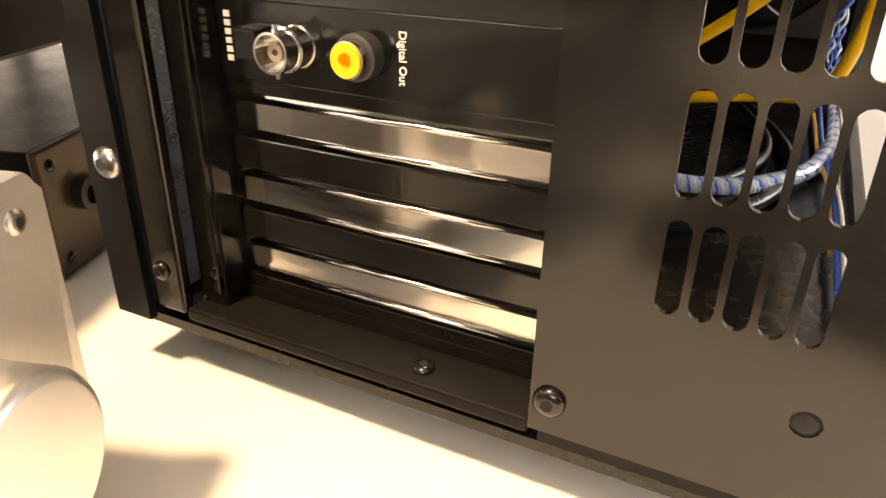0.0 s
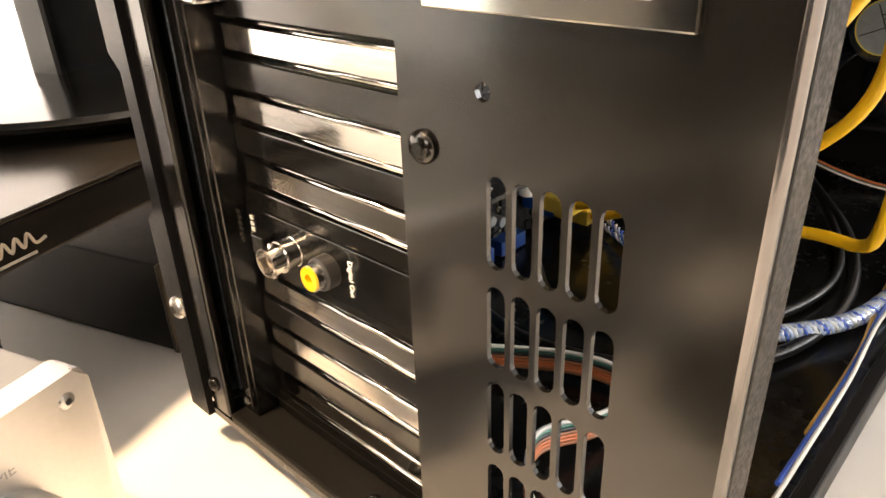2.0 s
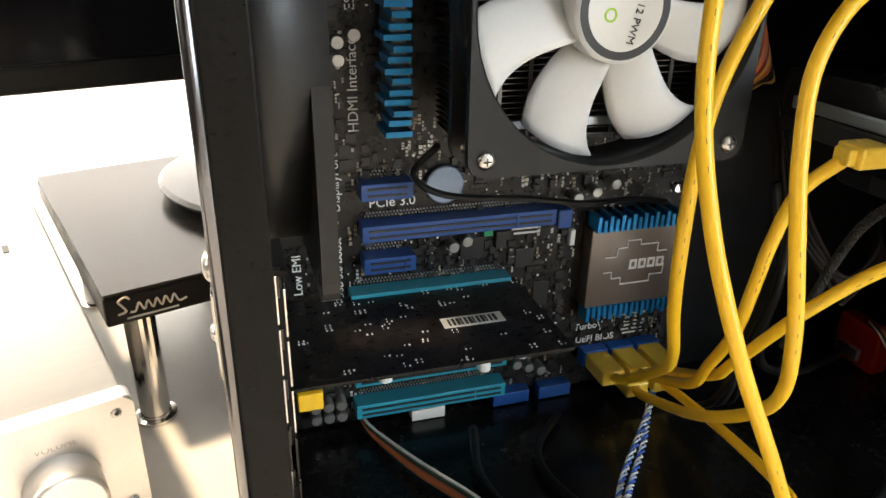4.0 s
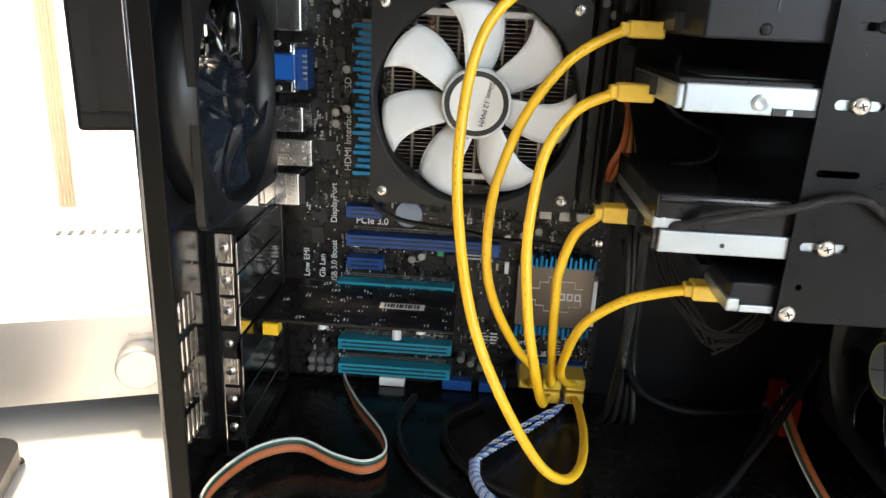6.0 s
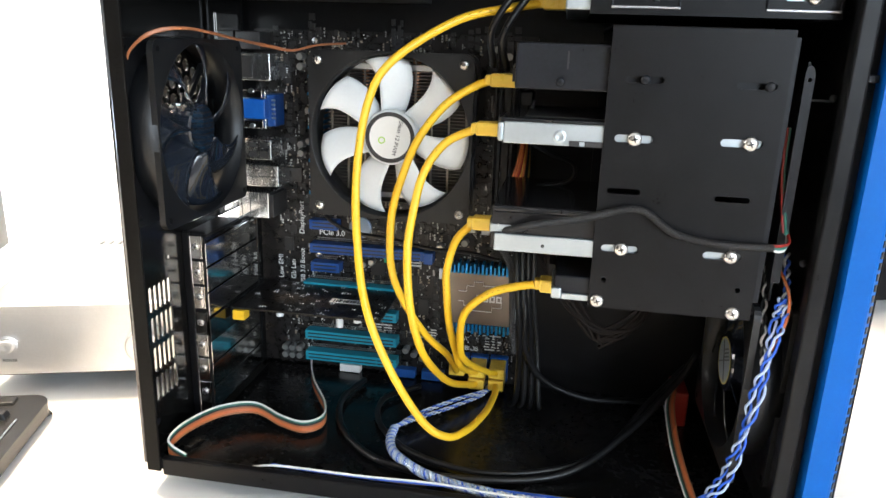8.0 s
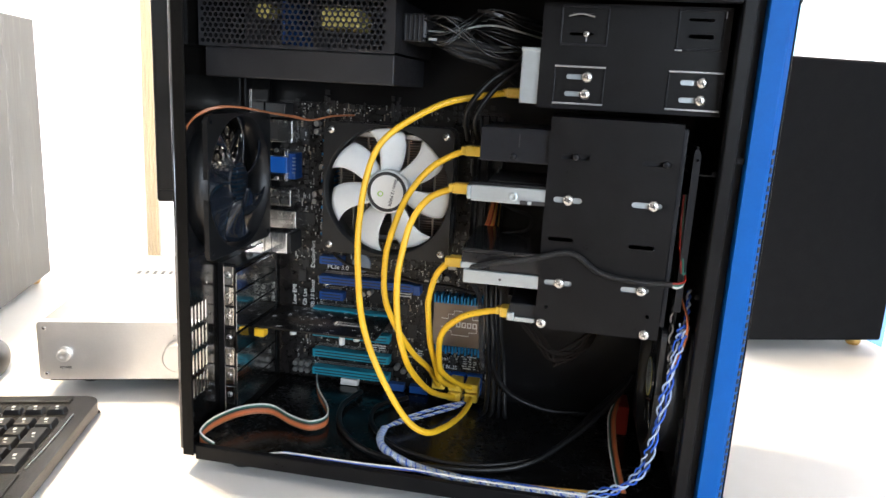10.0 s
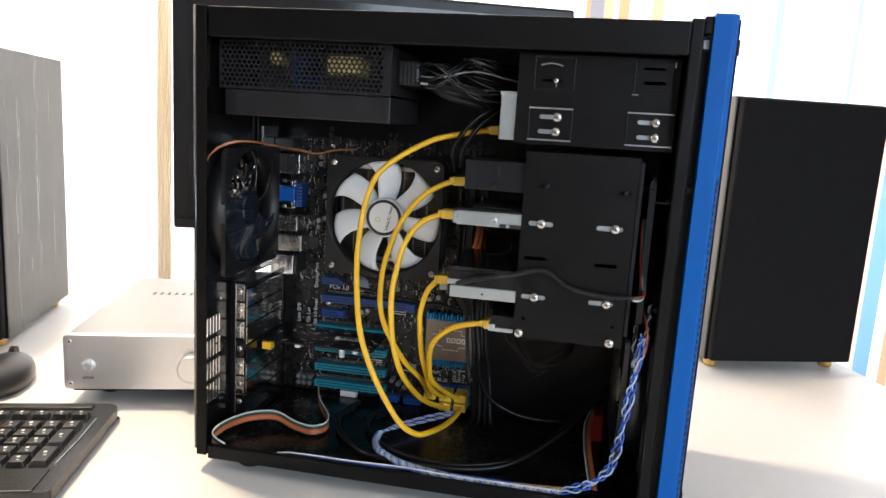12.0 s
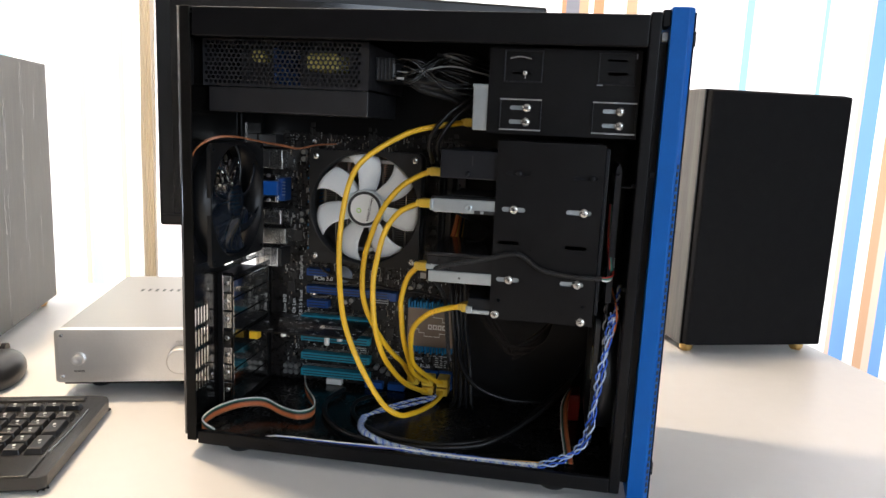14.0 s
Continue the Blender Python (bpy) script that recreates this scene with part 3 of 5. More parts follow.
# ---- sound card in the fourth slot ----
card = thing("sound_card", "black sound card with a metal and a yellow socket", "sound card")
ZC = 0.0931
part("slot_plate", box(0.0142, 0.066, ZC - 0.0092, 0.0182, 0.1536, ZC + 0.0092, 0.0003), GLOSS, card)
part("tab", box(0.0066, 0.0648, ZC - 0.0035, 0.0156, 0.0659, ZC + 0.0143), GLOSS, card)
screw(0.0110, 0.0648, ZC + 0.0063, "-y", 0.0028, card)
ZP = ZC + 0.006
board = part("circuit_board", box(0.0188, 0.098, ZP, 0.142, 0.170, ZP + 0.0016), PCB, card)
bm = lathe([(0.0062, 0.0), (0.0062, 0.003), (0.0052, 0.0034), (0.0052, 0.0075), (0.0058, 0.0077), (0.0058, 0.0089), (0.0052, 0.0091), (0.0052, 0.0145), (0.0046, 0.0145), (0.0046, 0.009), (0.0, 0.009)], (0.017, 0.133, ZC), OUT["-x"])
bm.transform(at(0.017, 0.1305, ZC) @ Matrix.Scale(0.86, 4) @ at(-0.017, -0.133, -ZC))
bnc = part("bayonet_socket", bm, CHROME, card, "nickel-plated bayonet socket")
part("insulator", lathe([(0.0020, 0.007), (0.0020, 0.0108), (0.0008, 0.0108), (0.0008, 0.009), (0, 0.009)], (0.017, 0.1305, ZC), OUT["-x"], 16), BEIGE, bnc)
for s_ in (-1, 1):
    part("lug", cyl((0.0070, 0.1305, ZC + 0.0048 * s_), "z", 0.0008, 0.0018, 10), CHROME, bnc)
rca = part("phono_socket", lathe([(0.0049, 0.0), (0.0049, 0.0018), (0.0040, 0.002), (0.0040, 0.0098), (0.0030, 0.0098), (0.0030, 0.006), (0, 0.006)], (0.017, 0.1130, ZC), OUT["-x"]), CHROME, card, "plated phono socket")
part("yellow_ring", lathe([(0.0036, 0.0085), (0.0036, 0.0104), (0.0016, 0.0104), (0.0016, 0.0065), (0, 0.0065)], (0.017, 0.1130, ZC), OUT["-x"], 20), YELLOW, rca, "yellow socket insert")
part("pin_hole", cyl((0.0100, 0.1130, ZC), "x", 0.00155, 0.001, 14), DARKSTEEL, rca)
part("base_nut", lathe([(0.0050, 0), (0.0050, 0.0040), (0.0044, 0.0044)], (0.0142, 0.1130, ZC), OUT["-x"], 28), DARKSTEEL, rca)
part("optical_socket", box(0.0095, 0.1385, ZC - 0.0035, 0.0142, 0.1450, ZC + 0.0035, 0.0006), GLOSS, card)
lettering("Digital Out", 0.0025, PRINT, card, at(0.0139, 0.1035, ZC + 0.0002) @ DOWN_X)
for k in range(6):
    part("print_bar", box(0.0138, 0.1492, ZC - 0.005 + 0.002 * k, 0.0141, 0.1509, ZC - 0.0037 + 0.002 * k), PRINTGREY, card)
part("label", box(0.091, 0.1275, ZP + 0.0016, 0.121, 0.1365, ZP + 0.0018), PAPER, card, "white barcode label")
for k in range(12):
    part("barcode_bar", box(0.094 + 0.002 * k, 0.129, ZP + 0.0018, 0.0949 + 0.002 * k + 0.0004 * (k % 3), 0.135, ZP + 0.0019), DARKSTEEL, card)
part("header", box(0.021, 0.096, ZP - 0.0085, 0.031, 0.106, ZP - 0.0005, 0.0006), YELLOW, card, "yellow socket housing")
for x, y, h in ((0.105, 0.112, 0.012), (0.121, 0.108, 0.005), (0.058, 0.104, 0.004)):
    part("capacitor", lathe([(0.003, 0), (0.003, h), (0.0026, h + 0.0005)], (x, y, ZP - h - 0.0005), "z", 14), WHITE, card)

# solder points on the card
rnd = random.Random(5)
bm = bmesh.new()
for k in range(52):
    x, y = 0.022 + 0.118 * rnd.random(), 0.1 + 0.066 * rnd.random()
    if 0.088 < x < 0.124 and 0.125 < y < 0.139:
        continue
    for j in range(2 + int(3 * rnd.random() ** 2)):
        sz = 0.00022 + 0.0002 * rnd.random()
        box(x - sz + 0.0022 * (j % 2), y + 0.0022 * (j // 2) - sz, ZP + 0.0016, x + sz + 0.0022 * (j % 2), y + 0.0022 * (j // 2) + sz, ZP + 0.002, bm=bm)
tagged(part("solder", bm, PRINT, card), kind="stuff")

# ---- motherboard ----
mb = thing("motherboard", "dark motherboard with blue and cyan slots inside the case", "motherboard")
YB = 0.177
MB_T = 0.3155
part("circuit_board", box(0.0125, YB, FLOOR + 0.002, 0.2465, YB + 0.0018, MB_T), PCB, mb)


def expansion_slot(z, x0, x1, mat, latch=False):
    s = part("slot", box(x0, YB - 0.0112, z - 0.0042, x1, YB, z + 0.0042, 0.0005), mat, mb)
    for dz in (-0.0021, 0.0012):
        part("groove", box(x0 + 0.003, YB - 0.0118, z + dz, x1 - 0.003, YB - 0.0108, z + dz + 0.001), DARKSTEEL, s)
    part("key", box(x0 + (x1 - x0) * 0.78, YB - 0.0119, z - 0.0032, x0 + (x1 - x0) * 0.79, YB - 0.0108, z + 0.0032), mat, s)
    pins = bmesh.new()
    for k in range(int((x1 - x0 - 0.006) / 0.0017)):
        box(x0 + 0.003 + 0.0017 * k, YB - 0.0012, z + 0.0052, x0 + 0.0038 + 0.0017 * k, YB, z + 0.0060, bm=pins)
        box(x0 + 0.0038 + 0.0017 * k, YB - 0.0012, z + 0.0068, x0 + 0.0046 + 0.0017 * k, YB, z + 0.0076, bm=pins)
    tagged(part("solder_strip", pins, CAN, s), kind="stuff")
    if latch:
        part("latch", box(x1, YB - 0.013, z - 0.0062, x1 + 0.008, YB, z + 0.004, 0.001), mat, s)


expansion_slot(0.1553, 0.061, 0.086, SLOTBLUE)
expansion_slot(0.1342, 0.061, 0.162, SLOTBLUE, True)
expansion_slot(0.1172, 0.0615, 0.0875, SLOTBLUE)
expansion_slot(0.0985, 0.0545, 0.139, CYAN)
expansion_slot(0.0755, 0.0545, 0.139, CYAN)
expansion_slot(0.0524, 0.055, 0.1395, CYAN)
expansion_slot(0.0322, 0.055, 0.1395, CYAN)

# chip cooler with blue fins
hs = part("chip_cooler", box(0.184, 0.1665, 0.077, 0.238, YB, 0.124, 0.0008), DARKHS, mb, "flat bronze-grey chip cooler")
for k in range(16):
    x = 0.185 + 0.0034 * k
    part("fin", box(x, 0.163, 0.1235, x + 0.0019, YB - 0.002, 0.1325 - 0.002 * (k % 2)), FINBLUE, hs)
    part("fin", box(x, 0.165, 0.0690 + 0.002 * (k % 2), x + 0.0019, YB - 0.002, 0.0775), FINBLUE, hs)
for pts in (((0.193, 0.098), (0.198, 0.098), (0.198, 0.094), (0.204, 0.094), (0.204, 0.090), (0.222, 0.090), (0.222, 0.094), (0.23, 0.094), (0.23, 0.1)),
            ((0.193, 0.107), (0.2, 0.107), (0.2, 0.112), (0.206, 0.112), (0.206, 0.116), (0.214, 0.116), (0.214, 0.113), (0.225, 0.113), (0.225, 0.108), (0.231, 0.108))):
    part("outline_mark", sweep([(x, 0.1663, z) for x, z in pts], rect2(-0.0005, -0.0003, 0.0005, 0.0003), smooth=False), PRINT, hs)
for k in range(4):
    part("logo_shape", plate(rect2(0.2085 + 0.0056 * k, 0.0985, 0.2131 + 0.0056 * k, 0.1043), [rect2(0.2098 + 0.0056 * k, 0.0998, 0.2119 + 0.0056 * k, 0.1030)], on_y(0.1661), 0.0003), PRINT, hs)
# voltage cooler with blue fins
vrm = part("voltage_cooler", box(0.0735, 0.1545, 0.186, 0.080, YB, 0.284), DARKHS, mb)
for k in range(22):
    z = 0.1865 + 0.0044 * k
    x = 0.0690 + 0.0018 * (k * 7 % 3)
    part("fin", box(x, 0.146 + 0.002 * (k % 2), z, 0.0805, 0.166, z + 0.0024), FINBLUE, vrm)

# ports at the rear edge
def port(name, x0, x1, z0, z1, depth, mat, label=""):
    return part(name, box(x0, YB - depth, z0, x1, YB, z1, 0.0008), mat, mb, label)


def mouth(p, x0, x1, z0, z1, depth):
    part("mouth", box(x0, YB - depth - 0.0004, z0, x1, YB - depth + 0.002, z1, 0.0004), DARKSTEEL, p)


p = port("video_port", 0.006, 0.030, 0.236, 0.267, 0.022, PORTSTEEL)
part("blue_housing", box(0.010, YB - 0.0278, 0.2445, 0.0318, YB - 0.002, 0.2605, 0.001), PORTBLUE, p, "blue plastic housing")
part("blue_base", box(0.030, YB - 0.02, 0.238, 0.0375, YB - 0.001, 0.264, 0.001), SLOTBLUE, p)
for k in range(5):
    part("pin", box(0.0345, YB - 0.0206, 0.2445 + 0.0036 * k, 0.0375, YB - 0.0195, 0.2458 + 0.0036 * k), STEEL, p)
for z in (0.2375, 0.2615):
    part("ear", box(0.0125, YB - 0.0272, z, 0.0295, YB - 0.02, z + 0.0058, 0.0006), CHROME, p, "bright plated ear")
for z in (0.2375, 0.2655):
    part("bolt", cyl((0.0205, YB - 0.0275, z + 0.0015), "y", 0.002, 0.003, 6), STEEL, p)
p = port("usb_port", 0.006, 0.036, 0.2115, 0.228, 0.028, PORTSTEEL)
part("blue_tongue", box(0.0065, YB - 0.0262, 0.2125, 0.0125, YB - 0.0284, 0.227), PORTBLUE, p)
for k in range(2):
    mouth(p, 0.0165 + 0.0095 * k, 0.0235 + 0.0095 * k, 0.2135, 0.2185, 0.028)
    mouth(p, 0.0165 + 0.0095 * k, 0.0235 + 0.0095 * k, 0.2215, 0.2262, 0.028)
p = port("network_port", 0.006, 0.0415, 0.189, 0.207, 0.028, PORTSTEEL, "plated network socket")
part("seam", box(0.0062, YB - 0.0284, 0.1975, 0.0412, YB - 0.027, 0.1979), DARKSTEEL, p)
part("rim", box(0.0385, YB - 0.0286, 0.1892, 0.0395, YB - 0.0278, 0.2068), CHROME, p)
p = port("audio_block", 0.006, 0.033, 0.1625, 0.1845, 0.030, PORTSTEEL)
part("housing", box(0.033, YB - 0.0295, 0.164, 0.037, YB - 0.001, 0.183), DARKSTEEL, p)
part("rim", box(0.0235, YB - 0.0305, 0.1632, 0.0243, YB - 0.0298, 0.1838), CHROME, p)
for k in range(2):
    part("seam", box(0.009 + 0.0075 * k, YB - 0.0304, 0.1632, 0.0094 + 0.0075 * k, YB - 0.029, 0.1838), DARKSTEEL, p)
p = port("display_port", 0.006, 0.034, 0.2745, 0.2965, 0.02, PORTSTEEL)
for z in (0.278, 0.293):
    part("pin_hole", cyl((0.026, YB - 0.0202, z), "y", 0.0008, 0.0006, 8), DARKSTEEL, p)
mouth(p, 0.0075, 0.019, 0.277, 0.294, 0.02)
port("keyboard_port", 0.006, 0.027, 0.299, 0.313, 0.022, DARKSTEEL)
part("battery", lathe([(0.0098, 0), (0.0098, 0.003), (0.009, 0.0034)], (0.104, YB - 0.0002, 0.1535), OUT["-y"], 24), CELL, mb, "round steel battery cell")
for x, z, r in ((0.0655, 0.1265, 0.0036), (0.2395, 0.14, 0.0032), (0.0655, 0.307, 0.0032), (0.2395, 0.305, 0.0032)):
    part("board_screw", lathe([(r, 0), (r, 0.001), (r * 0.8, 0.0018), (0, 0.002)], (x, YB, z), OUT["-y"], 16), CHROME, mb)
cap = bpy.data.meshes.new("capacitor")
bm = lathe([(0.0029, 0), (0.0030, 0.0075), (0.0026, 0.0085), (0, 0.0085)], (0, 0, 0), OUT["-y"], 14)
bm.to_mesh(cap)
bm.free()
cap.materials.append(CAN)
spots = [(0.0545, 0.2945), (0.0545, 0.2865), (0.0535, 0.223), (0.0535, 0.2155), (0.0607, 0.2515), (0.0607, 0.2258)]
spots += [(0.034 + 0.0068 * (k % 3), 0.029 + 0.0072 * (k // 3)) for k in range(6)] + [(0.147 + 0.0075 * k, 0.0445 - 0.003 * k) for k in range(3)] + [(0.175, 0.142), (0.196, 0.148), (0.1855, 0.1445)]
spots += [(0.225, 0.30), (0.231, 0.293), (0.216, 0.305), (0.115, 0.124), (0.108, 0.1215)]
for x, z in spots:
    ob = new("capacitor", cap)
    ob.parent = mb
    ob.location = (x, YB, z)
for x, z, sx, sz, h, mat in ((0.12, 0.117, 0.013, 0.012, 0.0012, CHIP), (0.15, 0.108, 0.011, 0.011, 0.0012, CHIP), (0.135, 0.121, 0.006, 0.009, 0.004, CHIP), (0.0385, 0.1335, 0.008, 0.012, 0.002, CHIP),
                             (0.042, 0.147, 0.007, 0.007, 0.001, CHIP), (0.055, 0.262, 0.007, 0.007, 0.001, CHIP), (0.161, 0.085, 0.009, 0.015, 0.0012, CHIP), (0.047, 0.196, 0.01, 0.012, 0.0015, CHIP),
                             (0.200, 0.1605, 0.008, 0.007, 0.006, PAPER), (0.213, 0.1595, 0.007, 0.007, 0.006, PAPER), (0.226, 0.159, 0.009, 0.006, 0.006, PAPER), (0.128, 0.126, 0.005, 0.005, 0.003, GREEN),
                             (0.0955, 0.0215, 0.019, 0.007, 0.008, PAPER), (0.145, 0.0225, 0.022, 0.008, 0.008, SLOTBLUE), (0.172, 0.0225, 0.02, 0.008, 0.008, SLOTBLUE), (0.2405, 0.0945, 0.0032, 0.036, 0.004, PAPER), (0.176, 0.118, 0.003, 0.009, 0.004, PAPER)):
    part("chip" if mat is CHIP else "socket", box(x - sx / 2, YB - h, z - sz / 2, x + sx / 2, YB, z + sz / 2, 0.0004), mat, mb)
# memory modules and their sockets
for k in range(4):
    x = 0.2185 + 0.0068 * k
    s = part("memory_socket", box(x - 0.0028, YB - 0.008, 0.172, x + 0.0028, YB, 0.312, 0.0005), DARKSTEEL, mb)
    if k % 2 == 0:
        part("memory_module", box(x - 0.0006, YB - 0.034, 0.175, x + 0.0006, YB - 0.006, 0.308), PCB, s)
# printed words
for text, x, z, size in (("HDMI Interface", 0.0605, 0.2030, 0.0067), ("ESD", 0.0605, 0.2405, 0.0064), ("DisplayPort", 0.0505, 0.158, 0.0062), ("USB 3.0 Boost", 0.0505, 0.113, 0.0058), ("Gb Lan", 0.0418, 0.110, 0.0062), ("Low EMI", 0.0302, 0.112, 0.0062)):
    lettering(text, size, PRINT, mb, at(x, YB - 0.0007, z) @ UP_Y)
for text, x, z, size in (("TurboV", 0.1935, 0.0590, 0.0058), ("UEFI BIOS", 0.1985, 0.0502, 0.0058)):
    lettering(text, size, PRINT, mb, at(x, YB - 0.0007, z) @ FACE_Y)
lettering("PCIe 3.0", 0.0068, PRINT, mb, at(0.078, YB - 0.0007, 0.1462) @ FACE_Y)
for x0, z0, n in ((0.2225, 0.0635, 6), (0.165, 0.064, 4), (0.125, 0.0645, 3), (0.15, 0.125, 2)):
    bars(n, 0.016, 0.0011, 0.0026, at(x0, YB - 0.0002, z0) @ FACE_Y, PRINTGREY, mb)

# the many small soldered parts: real boxes, joined
WORDS = ((0.1935, 0.0590, 0.004), (0.1985, 0.0502, 0.004), (0.1835, 0.0502, 0.004), (0.2135, 0.0502, 0.004), (0.0605, 0.2005, 0.026), (0.0605, 0.2405, 0.009), (0.0505, 0.158, 0.02), (0.0505, 0.113, 0.023), (0.0418, 0.110, 0.013), (0.0302, 0.112, 0.015))
rnd = random.Random(11)
for mat, count, smin, smax, hmax in ((CHIP, 460, 0.0006, 0.0026, 0.0022), (CAN, 300, 0.0003, 0.0009, 0.0012), (PRINTGREY, 520, 0.00025, 0.0007, 0.0002), (BEIGE, 330, 0.0004, 0.0009, 0.0012)):
    bm = bmesh.new()
    done = 0
    while done < count:
        x, z = rnd.uniform(0.03, 0.243), rnd.uniform(0.023, 0.313)
        if 0.088 < x < 0.208 and 0.185 < z < 0.3 or 0.182 < x < 0.24 and 0.07 < z < 0.13:
            continue
        if any(abs(x - tx) < 0.0042 and abs(z - tz) < th for tx, tz, th in WORDS) or 0.056 < x < 0.102 and 0.1365 < z < 0.1515:
            continue
        cx, cz = 0.4 * math.sin(x * 160) + 0.4 * math.sin(z * 130), rnd.random()
        if cx + cz < 0.25:
            continue
        done += 1
        sx, sz = rnd.uniform(smin, smax), rnd.uniform(smin, smax)
        for j in range(1 if rnd.random() < 0.6 else 3):
            box(x - sx, YB - rnd.uniform(0.0002, hmax), z - sz + j * sz * 3, x + sx, YB, z + sz + j * sz * 3, bm=bm)
    tagged(part("solder_grain", bm, mat, mb), kind="stuff")

# drive cable sockets along the lower front corner
sockets = [(0.1965, 0.041), (0.2135, 0.041), (0.2305, 0.0415), (0.2305, 0.0305), (0.2135, 0.030)]
for x, z in sockets:
    part("drive_socket", box(x - 0.0078, YB - 0.008, z - 0.0052, x + 0.0078, YB, z + 0.0052, 0.0006), PORTBLUE, mb)

# ---- processor cooler ----


def blade(r0, r1, lead, trail, pitch, thick, n=10, m=7):
    """One fan blade about the z axis; lead and trail give its two edges in degrees at the hub, half way and at the tip."""
    def edge(row, u):
        a, b, c = row
        return radians(a * (1 - u) * (1 - 2 * u) + b * 4 * u * (1 - u) + c * u * (2 * u - 1))

    bm = bmesh.new()
    rows = []
    for s in (-1, 1):
        grid = []
        for i in range(n + 1):
            u = i / n
            line = []
            for j in range(m + 1):
                v = j / m
                r = r0 + (r1 - r0) * u - 0.0022 * u ** 4 * (1 - v) ** 3
                a = edge(lead, u) * (1 - v) + edge(trail, u) * v
                h = pitch * (v - 0.5) * (1 - 0.35 * u) + 0.0028 * math.sin(math.pi * v) * (0.4 + 0.6 * u) + s * thick / 2
                line.append(bm.verts.new((r * math.cos(a), r * math.sin(a), h)))
            grid.append(line)
        rows.append(grid)
    lo, hi = rows
    for g in rows:
        for i in range(n):
            for j in range(m):
                bm.faces.new((g[i][j], g[i + 1][j], g[i + 1][j + 1], g[i][j + 1]))
    for i in range(n):
        for j in (0, m):
            bm.faces.new((lo[i][j], lo[i + 1][j], hi[i + 1][j], hi[i][j]))
    for j in range(m):
        for i in (0, n):
            bm.faces.new((lo[i][j], lo[i][j + 1], hi[i][j + 1], hi[i][j]))
    return bm


def fan(name, label, m, size, frame_mat, blade_mat, count, edges, pitch, turn, hub_r, lift=0.0):
    """A square case fan of 25 mm depth: its middle plane is z = 0, its open face +z."""
    f = thing(name, label, "fan")
    h, r = size / 2, size / 2 - 0.0012
    corner = 0.007
    outline = []
    for sx, sy, a0 in ((1, 1, 0), (-1, 1, 90), (-1, -1, 180), (1, -1, 270)):
        outline += [(sx * (h - corner) + corner * math.cos(radians(a0 + k * 22.5)), sy * (h - corner) + corner * math.sin(radians(a0 + k * 22.5))) for k in range(5)]
    ears = [circle2(sx * (h - 0.0060), sy * (h - 0.0060), 0.0022, 10) for sx in (-1, 1) for sy in (-1, 1)]
    for z in (0.0085, -0.0125):
        part("frame_plate", plate(outline, [circle2(0, 0, r, 48)] + ears, lambda u, v, d, z=z: (u, v, z + d), 0.004), frame_mat, f)
    for q in part("frame_ring", lathe_ring(r - 0.0006, r + 0.0018, -0.0124, 0.0124), frame_mat, f).data.polygons:
        q.use_smooth = True
    b = blade(hub_r - 0.001, r - 0.0018, edges[0], edges[1], pitch, 0.0012)
    me = bpy.data.meshes.new("blade")
    bmesh.ops.recalc_face_normals(b, faces=b.faces)
    b.to_mesh(me)
    b.free()
    me.materials.append(blade_mat)
    for q in me.polygons:
        q.use_smooth = True
    for k in range(count):
        ob = new("blade", me)
        ob.parent = f
        ob.matrix_local = at(0, 0, lift) @ Matrix.Rotation(radians(turn) + 2 * math.pi * k / count, 4, "Z")
    hub = part("hub", lathe([(hub_r, -0.009), (hub_r, 0.0085), (hub_r - 0.0012, 0.0098), (0, 0.0098)], (0, 0, 0), "z", 40), blade_mat, f)
    f.matrix_world = m
    return f, hub


def lathe_ring(r0, r1, z0, z1, seg=48):
    own = bmesh.new()
    prof = [(r0, z0), (r1, z0), (r1, z1), (r0, z1)]
    rings = [[own.verts.new((r * math.cos(2 * math.pi * i / seg), r * math.sin(2 * math.pi * i / seg), z)) for i in range(seg)] for r, z in prof]
    for a, b in zip(rings, rings[1:] + rings[:1]):
        for i in range(seg):
            own.faces.new((a[i], a[(i + 1) % seg], b[(i + 1) % seg], b[i]))
    return own


CX, CZ = 0.1481, 0.2422
cooler_m = Matrix(((1, 0, 0, CX), (0, 0, -1, 0.1085), (0, 1, 0, CZ), (0, 0, 0, 1)))
cooler_fan, hub = fan("cooler_fan", "black-framed fan with white blades on the processor cooler", cooler_m, 0.119, FRAME, WHITE, 7, ((-24, -20, -11), (23, 14.5, 21)), 0.010, 38.7, 0.0198)
ring = part("dark_ring", plate(circle2(0, 0, 0.0182, 40), [circle2(0, 0, 0.0152, 40)], on_z(0.0098), 0.0003), DARKSTEEL, hub, "dark printed ring")
part("sticker", lathe([(0.0151, 0.0098), (0.0151, 0.0101)], (0, 0, 0), "z", 40), PAPER, hub, "white round sticker")
t = lettering("Silent 12 PWM", 0.0042, DARKSTEEL, hub, at(0.0055, 0.0, 0.0103) @ Matrix.Rotation(radians(-103), 4, "Z"))
part("logo_shape", plate(circle2(-0.006, -0.002, 0.0026, 16), [circle2(-0.006, -0.002, 0.0018, 16)], on_z(0.0101), 0.0002), GREENPRINT, hub)
for x, z in ((-0.0525, 0.0525), (0.0525, 0.0525), (-0.0525, -0.0525), (0.0525, -0.0525)):
    ob = screw(0, 0, 0, "+z", 0.0036, cooler_fan)
    ob.matrix_local = at(x, z, 0.0125) @ Matrix.Scale(0.0036, 4)
cooler = thing("processor_cooler", "finned metal processor cooler between the board and its fan", "cooler")
